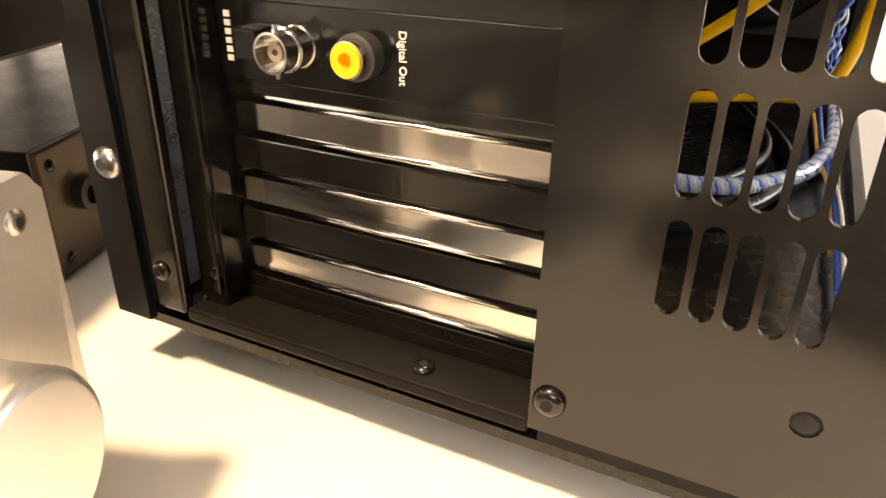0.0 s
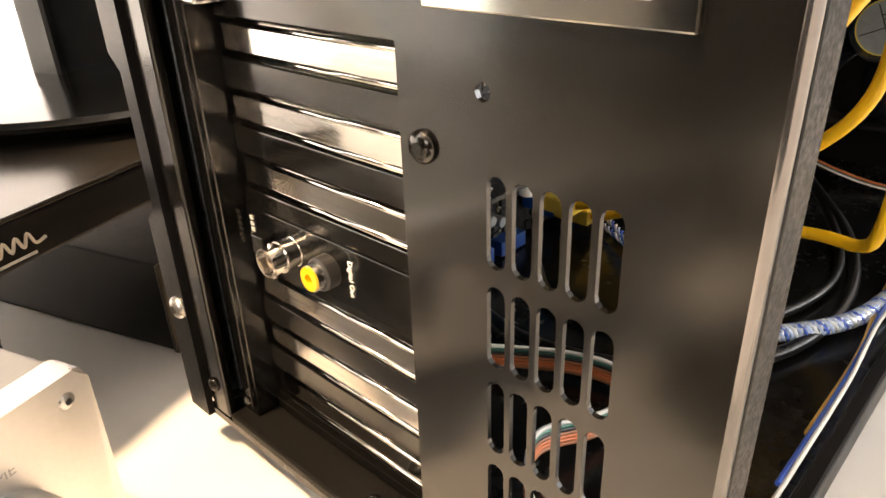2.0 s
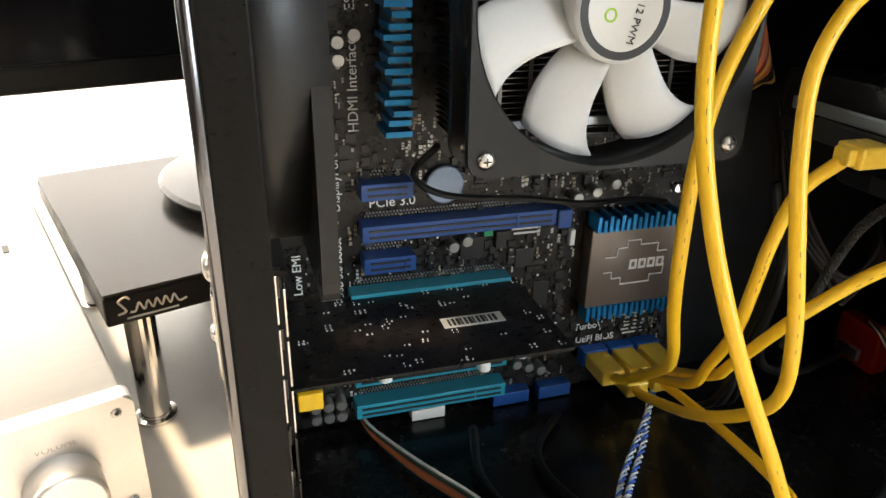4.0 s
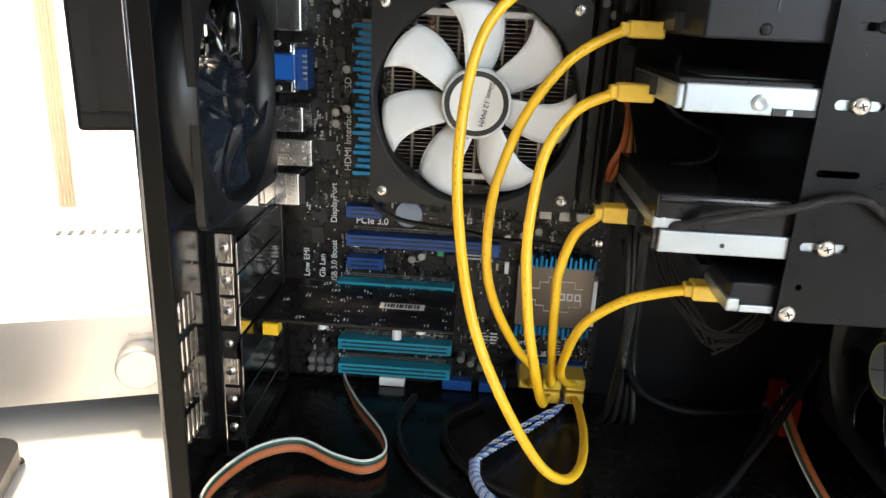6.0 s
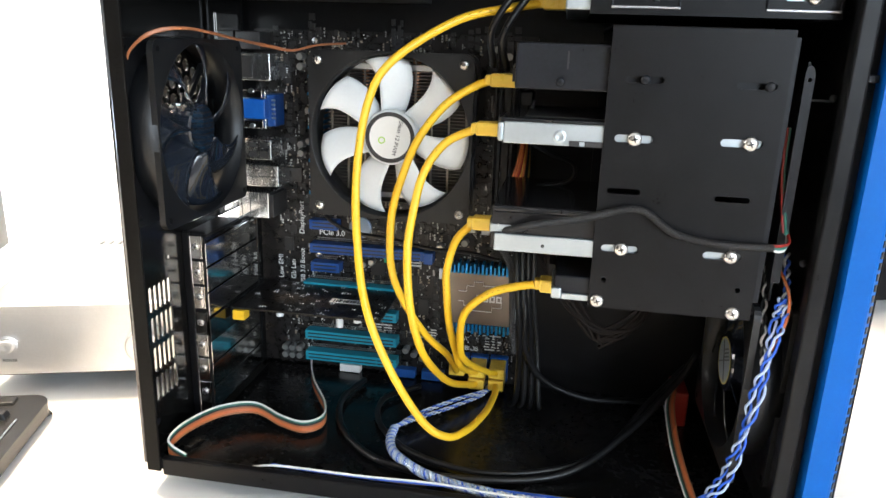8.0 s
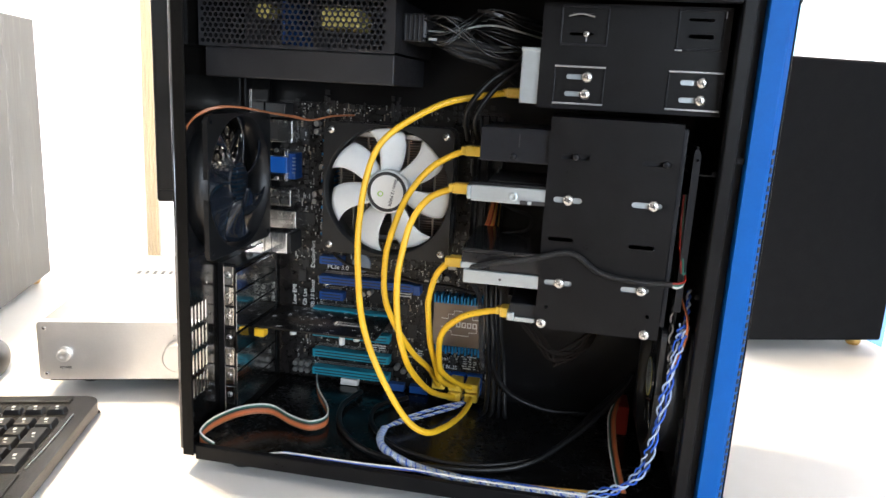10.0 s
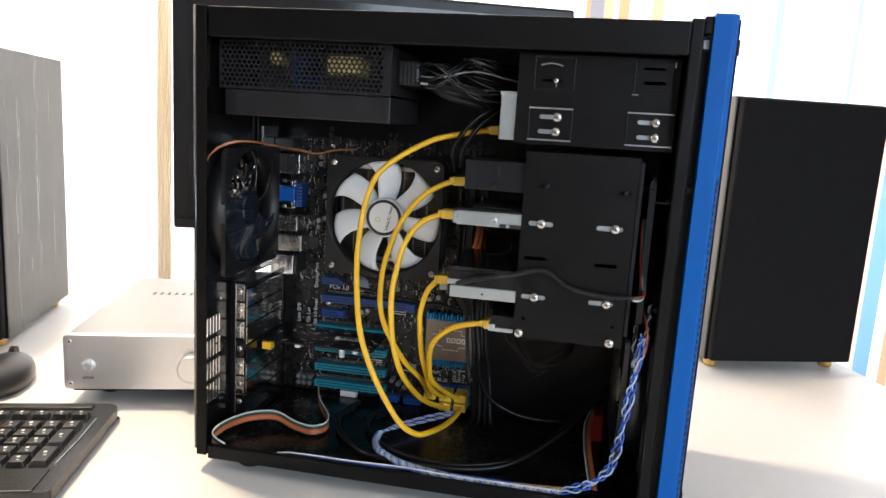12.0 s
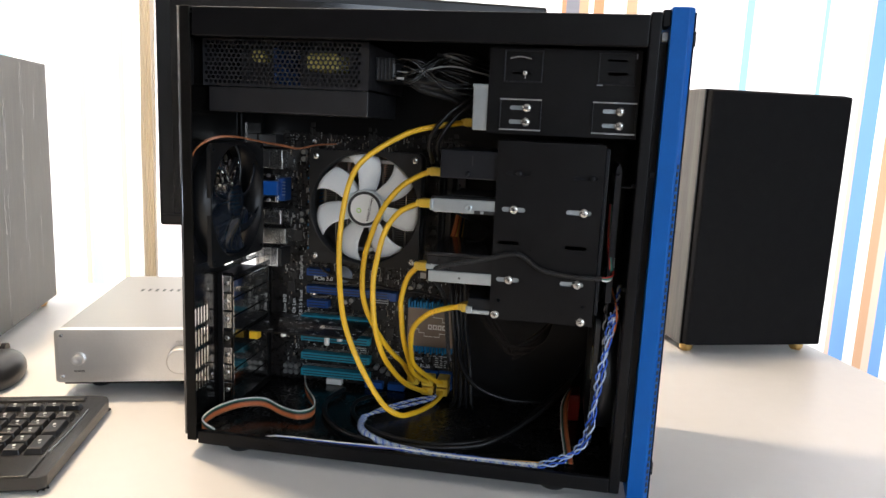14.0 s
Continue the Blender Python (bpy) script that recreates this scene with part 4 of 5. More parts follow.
for k in range(44):
    z = 0.1895 + 0.00245 * k
    part("fin", box(0.0935, 0.1228 + 0.0012 * (k % 2), z, 0.2035, 0.1565, z + 0.0005), FIN, cooler)
for k in range(9):
    x = 0.0965 + 0.0128 * k
    part("fin_crimp", box(x, 0.1221, 0.1895, x + 0.0016, 0.1227, 0.2965), FIN, cooler)
for z in (0.1935, 0.2885):
    part("end_plate", box(0.112, 0.1216, z, 0.186, 0.1226, z + 0.004, 0.0004), STEEL, cooler, "bright cover strip")
part("base", box(0.128, 0.157, 0.222, 0.168, YB, 0.262, 0.001), STEEL, cooler)
for k in range(4):
    x = 0.118 + 0.02 * k
    part("heat_pipe", tube([(x, 0.142, 0.19), (x, 0.142, 0.24), (x, 0.142, 0.2985)], 0.003, 4, 10), COPPER, cooler)

# ---- rear fan ----
rear_m = Matrix(((0, 0, 1, 0.0146), (1, 0, 0, 0.0612), (0, 1, 0, 0.2465), (0, 0, 0, 1)))
rear_fan, hub = fan("rear_fan", "black fan with dark glossy blades fixed to the rear panel", rear_m, 0.1185, FRAME, SMOKE, 7, ((-22, -14, -2), (18, 18, 32)), 0.017, 8, 0.0175, 0.003)
for a in range(4):
    ob = part("strut", box(0.018, -0.002, -0.012, 0.058, 0.002, -0.009), FRAME, rear_fan)
    ob.matrix_local = Matrix.Rotation(radians(45 + 90 * a), 4, "Z")

# ---- front fan with its sticker ----
front_m = Matrix(((0, 0, -1, 0.3998), (-1, 0, 0, 0.0696), (0, 1, 0, 0.1085), (0, 0, 0, 1)))
front_fan, hub = fan("front_fan", "black intake fan with a round silver sticker behind the front wall", front_m, 0.1185, FRAME, SMOKE, 7, ((-22, -14, -2), (18, 18, 32)), 0.017, 12, 0.0205)
part("sticker", lathe([(0.0152, 0.0098), (0.0152, 0.0101)], (0, 0, 0), "z", 32), STICKER, hub, "round silver sticker with a yellow edge")
part("sticker_edge", plate(circle2(0, 0, 0.0161, 32), [circle2(0, 0, 0.0152, 32)], on_z(0.0099), 0.0002), YELLOWEDGE, hub)
for turn in (25, 115):
    bars(1, 0.028, 0.0007, 0.004, at(0, 0, 0.0102) @ Matrix.Rotation(radians(turn), 4, "Z"), DARKSTEEL, hub)
bars(3, 0.012, 0.0008, 0.0026, at(0.002, 0.009, 0.0102) @ Matrix.Rotation(radians(25), 4, "Z"), DARKSTEEL, hub)

# ---- power supply ----
psu = thing("power_supply", "black power supply with a perforated side under the case top", "power supply")
ph = []
for j in range(10):
    for i in range(33):
        x, z = 0.0095 + 0.0046 * i + (0.0023 if j % 2 else 0), 0.3632 + 0.0040 * j
        ph.append(circle2(x, z, 0.00185, 6))
part("perforated_side", plate(rect2(0.006, 0.3592, 0.168, 0.4022), ph, on_y(0.030), 0.001), PSUBLACK, psu)
for name, b in (("top_side", (0.006, 0.031, 0.4005, 0.168, 0.17, 0.4015)), ("bottom_side", (0.006, 0.031, 0.3605, 0.168, 0.17, 0.3615)), ("front_side", (0.167, 0.031, 0.3615, 0.168, 0.17, 0.4005)), ("rear_side", (0.006, 0.031, 0.3615, 0.007, 0.17, 0.4005))):
    part(name, box(*b), PSUBLACK, psu)
part("transformer", box(0.107, 0.034, 0.376, 0.138, 0.07, 0.392, 0.002), TRAFO, psu, "yellow-taped transformer")
part("coil", cyl((0.059, 0.045, 0.388), "y", 0.006, 0.02, 16), TRAFO, psu)
part("heat_sink", box(0.0735, 0.038, 0.364, 0.0762, 0.15, 0.396), SLOTBLUE, psu)
part("inner_case", box(0.012, 0.1, 0.363, 0.16, 0.105, 0.399), DARKSTEEL, psu)
shelf = part("support_shelf", box(0.012, 0.029, 0.3355, 0.1685, 0.14, 0.3586, 0.0012), PSUBLACK, tower)
plug = part("cable_block", box(0.168, 0.05, 0.370, 0.188, 0.11, 0.392, 0.002), DARKSTEEL, psu)
for k in range(5):
    part("block_rib", box(0.170 + 0.0036 * k, 0.0488, 0.371, 0.1715 + 0.0036 * k, 0.0502, 0.391, 0.0003), BLACKSHEEN, plug)
rnd = random.Random(3)
for k in range(30):
    z0, y0 = 0.372 + 0.0006 * k, 0.048 + 0.05 * rnd.random()
    z1 = 0.391 - 0.0011 * k + 0.006 * rnd.random()
    bend = rnd.uniform(-0.006, 0.006)
    for q in part("wire", tube([(0.186, y0, z0), (0.205, y0 - 0.004, z0 + bend), (0.235, y0 + 0.012, z1 + 0.005 + bend), (0.262, y0 + 0.02, z1), (0.285, y0 + 0.05, z1 - 0.004)], 0.0008, 6, 7), GREYWIRE if k % 9 == 4 else WIRE, psu).data.polygons:
        q.use_smooth = True
for k in range(3):
    run = [(0.188, 0.075 + 0.008 * k, 0.377), (0.21, 0.07, 0.372 - 0.004 * k), (0.24, 0.08, 0.368 - 0.006 * k), (0.262, 0.1, 0.352 - 0.006 * k)]
    part("sleeved_cable", tube(run, 0.0030, 6, 10), SLEEVE, psu)
    for way in (-9, 9):
        for line in wound(run, 0.0031, 5, way, 24):
            part("braid_strand", sweep(line, ring2(0.0003, 4), smooth=False), BRAID, psu)
part("loose_plug", sweep([(0.2285, 0.045, 0.3945), (0.2375, 0.044, 0.3938), (0.2475, 0.046, 0.3912)], rect2(-0.0022, -0.0011, 0.0022, 0.0011), 6), WIRE, psu)
part("tie_end", box(0.1905, 0.046, 0.3712, 0.197, 0.0485, 0.3735, 0.0004), GREYWIRE, psu)

# ---- optical bay and its drive ----
bay = thing("drive_bay", "black sheet-metal bay holding the optical drive", "drive bay")
bay_holes = [slot2(0.3065, 0.3915, 0.017, 0.0022), slot2(0.3075, 0.3785, 0.017, 0.0022), slot2(0.3875, 0.391, 0.017, 0.0022), slot2(0.3885, 0.380, 0.017, 0.003)]
for x, z in ((0.314, 0.3492), (0.3135, 0.3372), (0.393, 0.3490), (0.3932, 0.3370)):
    bay_holes.append(slot2(x - 0.0055, z, 0.0185, 0.0036))
part("side_sheet", plate(rect2(0.2795, 0.3265, 0.4075, 0.3995), bay_holes, on_y(0.0165), 0.0014), BLACK, bay)
part("bottom_sheet", box(0.2795, 0.018, 0.3265, 0.4075, 0.16, 0.3277), BLACK, bay)
part("far_sheet", box(0.2795, 0.16, 0.3265, 0.4075, 0.1612, 0.3995), BLACK, bay)
# Lower horizontal edges carry their sheen as a brighter colour; the others stay black.
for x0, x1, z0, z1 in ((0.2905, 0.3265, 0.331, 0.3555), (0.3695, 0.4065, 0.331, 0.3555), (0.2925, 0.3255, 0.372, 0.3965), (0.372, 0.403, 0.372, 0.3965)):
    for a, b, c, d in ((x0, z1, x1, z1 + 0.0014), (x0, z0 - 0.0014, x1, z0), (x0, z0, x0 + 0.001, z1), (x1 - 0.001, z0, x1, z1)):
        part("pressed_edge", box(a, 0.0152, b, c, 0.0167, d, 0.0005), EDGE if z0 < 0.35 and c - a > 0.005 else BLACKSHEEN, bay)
for x, z in ((0.314, 0.3492), (0.3135, 0.3372), (0.393, 0.3490), (0.3932, 0.3370)):
    screw(x, 0.0165, z, "-y", 0.0039, bay)
# Glints round the upper windows, modelled as small bright strips.
part("edge_glint", sweep([(0.2975, 0.0160, 0.3905), (0.306, 0.0152, 0.3922), (0.3155, 0.0160, 0.3905)], ring2(0.0006, 6), 6), EDGE, bay)
screw(0.3105, 0.0165, 0.3788, "-y", 0.0022, bay)
part("edge_glint", box(0.3105, 0.0156, 0.3735, 0.3112, 0.0166, 0.3765), EDGE, bay)
part("edge_glint", box(0.3715, 0.0148, 0.3700, 0.3765, 0.0166, 0.3710, 0.0003), EDGE, bay)
part("edge_glint", box(0.4025, 0.0150, 0.3925, 0.4036, 0.0166, 0.3970, 0.0003), EDGE, bay)
optical = thing("optical_drive", "light grey metal optical drive in the lower bay", "optical drive")
part("drive_case", box(0.2662, 0.0195, 0.3285, 0.402, 0.158, 0.3672, 0.001), ZINC, optical)
part("drive_lip", box(0.2655, 0.0192, 0.3655, 0.282, 0.158, 0.3685, 0.0008), ZINC, optical)

# ---- hard-disk cage ----
cage = thing("disk_cage", "black sheet-metal hard-disk cage with slotted side", "disk cage")
cg = [slot2(0.3085, 0.2615, 0.0205, 0.0042), slot2(0.3645, 0.262, 0.0215, 0.0042), slot2(0.307, 0.1988, 0.0205, 0.0042), slot2(0.363, 0.199, 0.0205, 0.0042), slot2(0.306, 0.2322, 0.0185, 0.0032),
      slot2(0.364, 0.2313, 0.0185, 0.0032), slot2(0.311, 0.293, 0.0205, 0.0034), slot2(0.368, 0.292, 0.0205, 0.0034), circle2(0.3, 0.1795, 0.0015, 10), circle2(0.374, 0.1798, 0.0015, 10)]
part("side_sheet", plate([(0.2925, 0.1625), (0.383, 0.1625), (0.3835, 0.3205), (0.292, 0.3205)], cg, on_y(0.0035), 0.0013), BLACK, cage)
part("top_sheet", box(0.292, 0.0048, 0.3192, 0.3835, 0.112, 0.3205), BLACK, cage)
part("bottom_sheet", box(0.2925, 0.0048, 0.1625, 0.383, 0.112, 0.1638), BLACK, cage)
part("far_sheet", box(0.292, 0.112, 0.1625, 0.3835, 0.1133, 0.3205), BLACK, cage)
part("side_fold", box(0.3838, 0.0075, 0.172, 0.3872, 0.1, 0.3172, 0.0006), BLACKSHEEN, cage)
part("hook_bar", plate([(0.3935, 0.183), (0.3985, 0.183), (0.3985, 0.299), (0.3972, 0.3025), (0.3955, 0.3035), (0.3940, 0.3025), (0.3935, 0.299)], [circle2(0.396, 0.296, 0.0012, 10)], on_y(0.0135), 0.0025), BLACKSHEEN, cage)
part("hook_rod", cyl((0.4035, 0.0155, 0.2855), "x", 0.0008, 0.0105, 10), BLACKSHEEN, cage)
for z in (0.287, 0.196):
    screw(0.4088, 0.013, z, "-y", 0.0021, cage, SCREW_FLAT)
part("front_sheet", plate(rect2(0.0, 0.17, 0.07, 0.305), [slot2(0.035, 0.2 + 0.03 * k, 0.05, 0.012) for k in range(4)], lambda u, v, d: (0.396 + d, 0.02 + u, v), 0.0012), BLACKSHEEN, cage)
for x, z, dark in ((0.3089, 0.2615, 0), (0.369, 0.2620, 0), (0.308, 0.1988, 0), (0.3676, 0.199, 0), (0.2973, 0.1664, 0), (0.3731, 0.1658, 0), (0.3115, 0.293, 1), (0.3745, 0.292, 1)):
    screw(x, 0.0035, z, "-y", 0.0040 if not dark else 0.0026, cage, SCREW_FLAT if dark else SCREW)


def disk(x0, z0, z1, shell, plate_z, kind, label, y0=0.0062):
    d = thing("hard_disk", label, "hard disk", group="hard disks")
    part("shell", box(x0, y0 + 0.002, z0, 0.379, y0 + 0.1, z1, 0.0012), shell, d)
    if kind:
        part("side_rail", box(x0 + 0.0025, y0 - 0.0008, plate_z[0], 0.379, y0 + 0.0018, plate_z[1], 0.0008), ZINC, d, "bright zinc side rail")
    part("connector", box(x0 - 0.004, y0 + 0.036, z0 + 0.002, x0 + 0.001, y0 + 0.078, min(z1, z0 + 0.010)), DARKSTEEL, d)
    return d


d = disk(0.2415, 0.2855, 0.3105, BLACKSHEEN, None, False, "black boxed drive sticking out of the cage")
screw(0.2665, 0.0082, 0.29, "-y", 0.0026, d, SCREW_FLAT)
part("slit", box(0.2695, 0.0078, 0.297, 0.2705, 0.0086, 0.3065), DARKSTEEL, d)
d = disk(0.2345, 0.2560, 0.2695, BLACKGLOSS, (0.2553, 0.2675), True, "silver hard disk with a bright zinc side rail")
part("boss", lathe([(0.0036, 0), (0.0036, 0.0008), (0.0024, 0.0012), (0, 0.0008)], (0.2685, 0.0054, 0.2605), OUT["-y"], 18), ZINC, d)
part("notch", box(0.274, 0.0045, 0.2555, 0.2925, 0.006, 0.2585), DARKSTEEL, d)
part("stud", box(0.2795, 0.0043, 0.2557, 0.2825, 0.0056, 0.2583, 0.0003), ZINC, d)
part("end_casting", box(0.2335, 0.0062, 0.2562, 0.2372, 0.1, 0.2668, 0.0012), ZINC, d, "bright cast end")
part("foil_label", box(0.248, 0.02, 0.2695, 0.372, 0.095, 0.2697), CHIP, d)
d = disk(0.2325, 0.1915, 0.2185, BLACKGLOSS, (0.1917, 0.2022), True, "black hard disk with a bright zinc side rail")
part("hole", cyl((0.2635, 0.0053, 0.1965), "y", 0.0011, 0.0004, 10), DARKSTEEL, d)
part("rolled_top", sweep([(0.234, 0.0085, 0.2166), (0.379, 0.0085, 0.2166)], ring2(0.0022, 14), smooth=False), BLACKGLOSS, d)
screw(0.2365, 0.0088, 0.2065, "-y", 0.0013, d)
part("corner_casting", box(0.2318, 0.008, 0.202, 0.245, 0.1, 0.2075, 0.001), ZINC, d)
d = disk(0.272, 0.1645, 0.1785, BLACKSHEEN, None, False, "dark low hard disk at the bottom of the cage")
part("corner_casting", box(0.2705, 0.006, 0.1645, 0.2765, 0.075, 0.1712, 0.001), ZINC, d, "bright cast corner")
part("side_ledge", box(0.2765, 0.0062, 0.1645, 0.2925, 0.0085, 0.1682, 0.0006), ZINC, d)

# ---- blue front ----
front = part("front_panel", plate([(0.4252, -0.0065), (0.4378, -0.0065), (0.4392, -0.0060), (0.4428, -0.0022), (0.4432, -0.001), (0.4432, W + 0.0015), (0.4375, W + 0.0065), (0.4252, W + 0.0065)], [], on_z(0.0075), 0.424), BLUE, tower, "bright blue front panel with small square vent holes along its edge")
hole = bpy.data.meshes.new("vent_hole")
bm = box(-0.0011, -0.0006, -0.0019, 0.0011, 0.0006, 0.0019)
bm.to_mesh(hole)
bm.free()
hole.materials.append(DARKSTEEL)
for k in range(48):
    ob = new("vent_hole", hole)
    ob.parent = front
    ob.matrix_local = at(0.4410, -0.00405, 0.306 - 0.0061 * k) @ Matrix.Rotation(radians(46.5), 4, "Z")
part("dark_edge", box(0.4432, -0.0008, 0.009, 0.4448, W + 0.001, 0.4285, 0.0008), BLACK, front)
part("spacer", box(0.4196, 0.005, 0.02, 0.4250, W, 0.405), BLACK, front)
part("top_cap", box(0.4187, -0.003, 0.4170, 0.4249, 0.02, 0.4300, 0.001), BLACK, front)
# Added zinc piece that stands in for a highlight in the gap.
part("latch", box(0.4197, 0.004, 0.4062, 0.4248, 0.012, 0.4135, 0.0008), ZINC, front, "bright zinc piece standing in for a metal highlight")
part("clip", box(0.4197, 0.001, 0.2960, 0.4250, 0.006, 0.3000, 0.0005), BLACKSHEEN, front)
for z in (0.032, 0.402):
    part("edge_stud", box(0.4448, 0.001, z, 0.4462, 0.012, z + 0.012, 0.0006), RUBBER, front)

# ---- cables ----


def data_cable(points, plug_at, name_label):
    c = thing("data_cable", name_label, "cable", group="yellow data cables")
    for q in part("cord", tube(points, 0.0027, 10, 12), YELLOW, c).data.polygons:
        q.use_smooth = True
    path = smooth_path(points, 10)
    for i in range(22, len(path) - 14, 2):
        if (i // 12) % 3 != 1:
            continue
        t = (path[i + 1] - path[i]).normalized()
        way = Vector((-0.35, -1, 0.1))
        way = (way - t * way.dot(t)).normalized() * 0.00262
        mid = path[i] + (path[i + 1] - path[i]) * 0.5
        part("print_mark", sweep([mid - t * 0.0009 + way, mid + t * 0.0009 + way], ring2(0.0002, 5), smooth=False), OLIVE, c)
    x, y, z = plug_at
    part("plug", box(x - 0.001, y - 0.0062, z - 0.0042, x + 0.0165, y + 0.0062, z + 0.0042, 0.0012), YELLOWPLUG, c, "translucent yellow plug")
    part("plug_neck", box(x - 0.0045, y - 0.0038, z - 0.0032, x, y + 0.0038, z + 0.0032, 0.001), YELLOWPLUG, c)
    x, y, z = points[0]
    part("board_plug", box(x - 0.0068, 0.1475, z - 0.0045, x + 0.0068, 0.1692, z + 0.0045, 0.0012), YELLOWPLUG, c, "translucent yellow plug")
    return c


YL = "yellow data cable running from the board to a drive"
data_cable([(0.2305, 0.150, 0.0305), (0.2315, 0.128, 0.033), (0.2285, 0.085, 0.040), (0.2200, 0.042, 0.0485), (0.2085, 0.022, 0.0535), (0.1926, 0.014, 0.0685), (0.1709, 0.010, 0.1066), (0.1541, 0.015, 0.1447), (0.1448, 0.0275, 0.1849), (0.1414, 0.038, 0.2257),
            (0.1465, 0.046, 0.2705), (0.1607, 0.053, 0.297), (0.1978, 0.066, 0.3219), (0.2289, 0.075, 0.3308), (0.2523, 0.0845, 0.3352)], (0.2523, 0.0845, 0.3352), YL)
data_cable([(0.1965, 0.150, 0.041), (0.1970, 0.138, 0.047), (0.1945, 0.105, 0.075), (0.1815, 0.0825, 0.0995), (0.1667, 0.0675, 0.1316), (0.1595, 0.060, 0.1592), (0.1595, 0.060, 0.1939), (0.1656, 0.0625, 0.2205), (0.1763, 0.0625, 0.2469), (0.193, 0.065, 0.2695), (0.2104, 0.068, 0.2815), (0.2228, 0.07, 0.2868)], (0.2228, 0.07, 0.2868), YL)
data_cable([(0.2135, 0.150, 0.030), (0.2085, 0.135, 0.036), (0.2005, 0.085, 0.062), (0.1932, 0.0475, 0.0909), (0.1877, 0.0275, 0.1152), (0.1816, 0.0225, 0.1444), (0.1781, 0.0275, 0.1784), (0.1793, 0.035, 0.2018), (0.1845, 0.043, 0.2285), (0.1977, 0.0475, 0.2480), (0.2173, 0.0505, 0.2578)], (0.2173, 0.0505, 0.2578), YL)
data_cable([(0.2135, 0.150, 0.041), (0.2100, 0.132, 0.050), (0.2063, 0.0975, 0.070), (0.2037, 0.085, 0.0886), (0.2005, 0.070, 0.115), (0.1988, 0.0625, 0.1442), (0.1990, 0.060, 0.1594), (0.2049, 0.058, 0.1812), (0.2173, 0.0516, 0.1964)], (0.2173, 0.0516, 0.1964), YL)
data_cable([(0.2305, 0.150, 0.0415), (0.2220, 0.135, 0.050), (0.2111, 0.090, 0.0786), (0.2085, 0.075, 0.096), (0.2131, 0.0525, 0.1304), (0.2298, 0.0425, 0.1504), (0.2474, 0.038, 0.1588), (0.2641, 0.0371, 0.1627)], (0.2641, 0.0371, 0.1627), YL)


def twisted(points, r, strands, turns, parent, mats, steps=14, thick=0.62):
    for k, pts in enumerate(wound(points, r, strands, turns, steps)):
        for q in part("strand", sweep(pts, ring2(r * thick, 7), smooth=False), mats[k % len(mats)], parent).data.polygons:
            q.use_smooth = True


woven = thing("woven_cable", "blue and white plaited wires on the case floor", "cable")
for line in wound([(0.222, 0.165, 0.028), (0.2235, 0.15, 0.0245), (0.2013, 0.12, 0.0265), (0.1743, 0.09, 0.0265), (0.1605, 0.073, 0.0245)], 0.0022, 2, 0.7, 8):
    twisted(line, 0.00115, 3, 12, woven, (PAPER, STRANDBLUE, STRANDPALE), 7, 0.5)
lower = [(0.1605, 0.073, 0.0245), (0.1618, 0.055, 0.024), (0.1724, 0.036, 0.024), (0.2025, 0.017, 0.0235), (0.2432, 0.0085, 0.0235), (0.2974, 0.007, 0.0235), (0.345, 0.008, 0.0245)]
twisted(lower, 0.0022, 4, 24, woven, (STRANDPALE, PAPER, STRANDPALE, STRANDBLUE), 40, 0.36)
twisted(lower, 0.0022, 3, -24, woven, (PAPER, STRANDPALE, PAPER), 40, 0.3)
sl = part("sleeve", tube(lower[:5], 0.0036, 10, 14), CLEAR, woven, "clear plastic sleeve")
sl.visible_shadow = False
upper = [(0.345, 0.008, 0.0245), (0.3693, 0.0095, 0.035), (0.3835, 0.012, 0.0484), (0.3893, 0.011, 0.0685), (0.3925, 0.006, 0.1018), (0.396, 0.005, 0.1317), (0.399, 0.007, 0.1566), (0.4025, 0.012, 0.174)]
for k, line in enumerate(wound(upper, 0.0024, 2, 2.5, 8)):
    twisted(line, 0.0014, 2, 9.5, woven, (STRANDBLUE, STRANDPALE), 7, 0.6)
twisted([(0.396, 0.007, 0.1317), (0.3955, 0.016, 0.15), (0.3955, 0.026, 0.172), (0.3985, 0.04, 0.19)], 0.0013, 2, 5, woven, (PAPER, DARKSTEEL), 14)
twisted([(0.4005, 0.01, 0.165), (0.4045, 0.018, 0.178), (0.4065, 0.035, 0.195)], 0.0014, 2, 4, woven, (PAPER, STRANDBLUE), 14)
part("orange_wire", tube([(0.398, 0.006, 0.1446), (0.4035, 0.007, 0.162), (0.404, 0.012, 0.178), (0.4, 0.035, 0.192)], 0.0009, 6, 8), ORANGE, woven)

# flat cables: five coloured wires side by side
RIBBON = ((PAPER, "white"), (TEAL, "green"), (DARKSTEEL, "black"), (RUST, "brown"), (ORANGE, "orange"), (ORANGE, "orange"), (RUST, "brown"))


def ribbon(points, label, width=0.0016, across=(0, 0, 1)):
    rb = thing("ribbon_cable", label, "cable", group="ribbon cables")
    path = smooth_path(points, 10)
    for k, (mat, _) in enumerate(RIBBON):
        pts = [p + Vector(across) * ((3 - k) * width * 0.92 * min(1.0, 0.4 + 0.03 * i)) for i, p in enumerate(path)]
        for q in part("wire", sweep(pts, ring2(width * 0.52, 7), smooth=False), mat, rb).data.polygons:
            q.use_smooth = True
    return rb


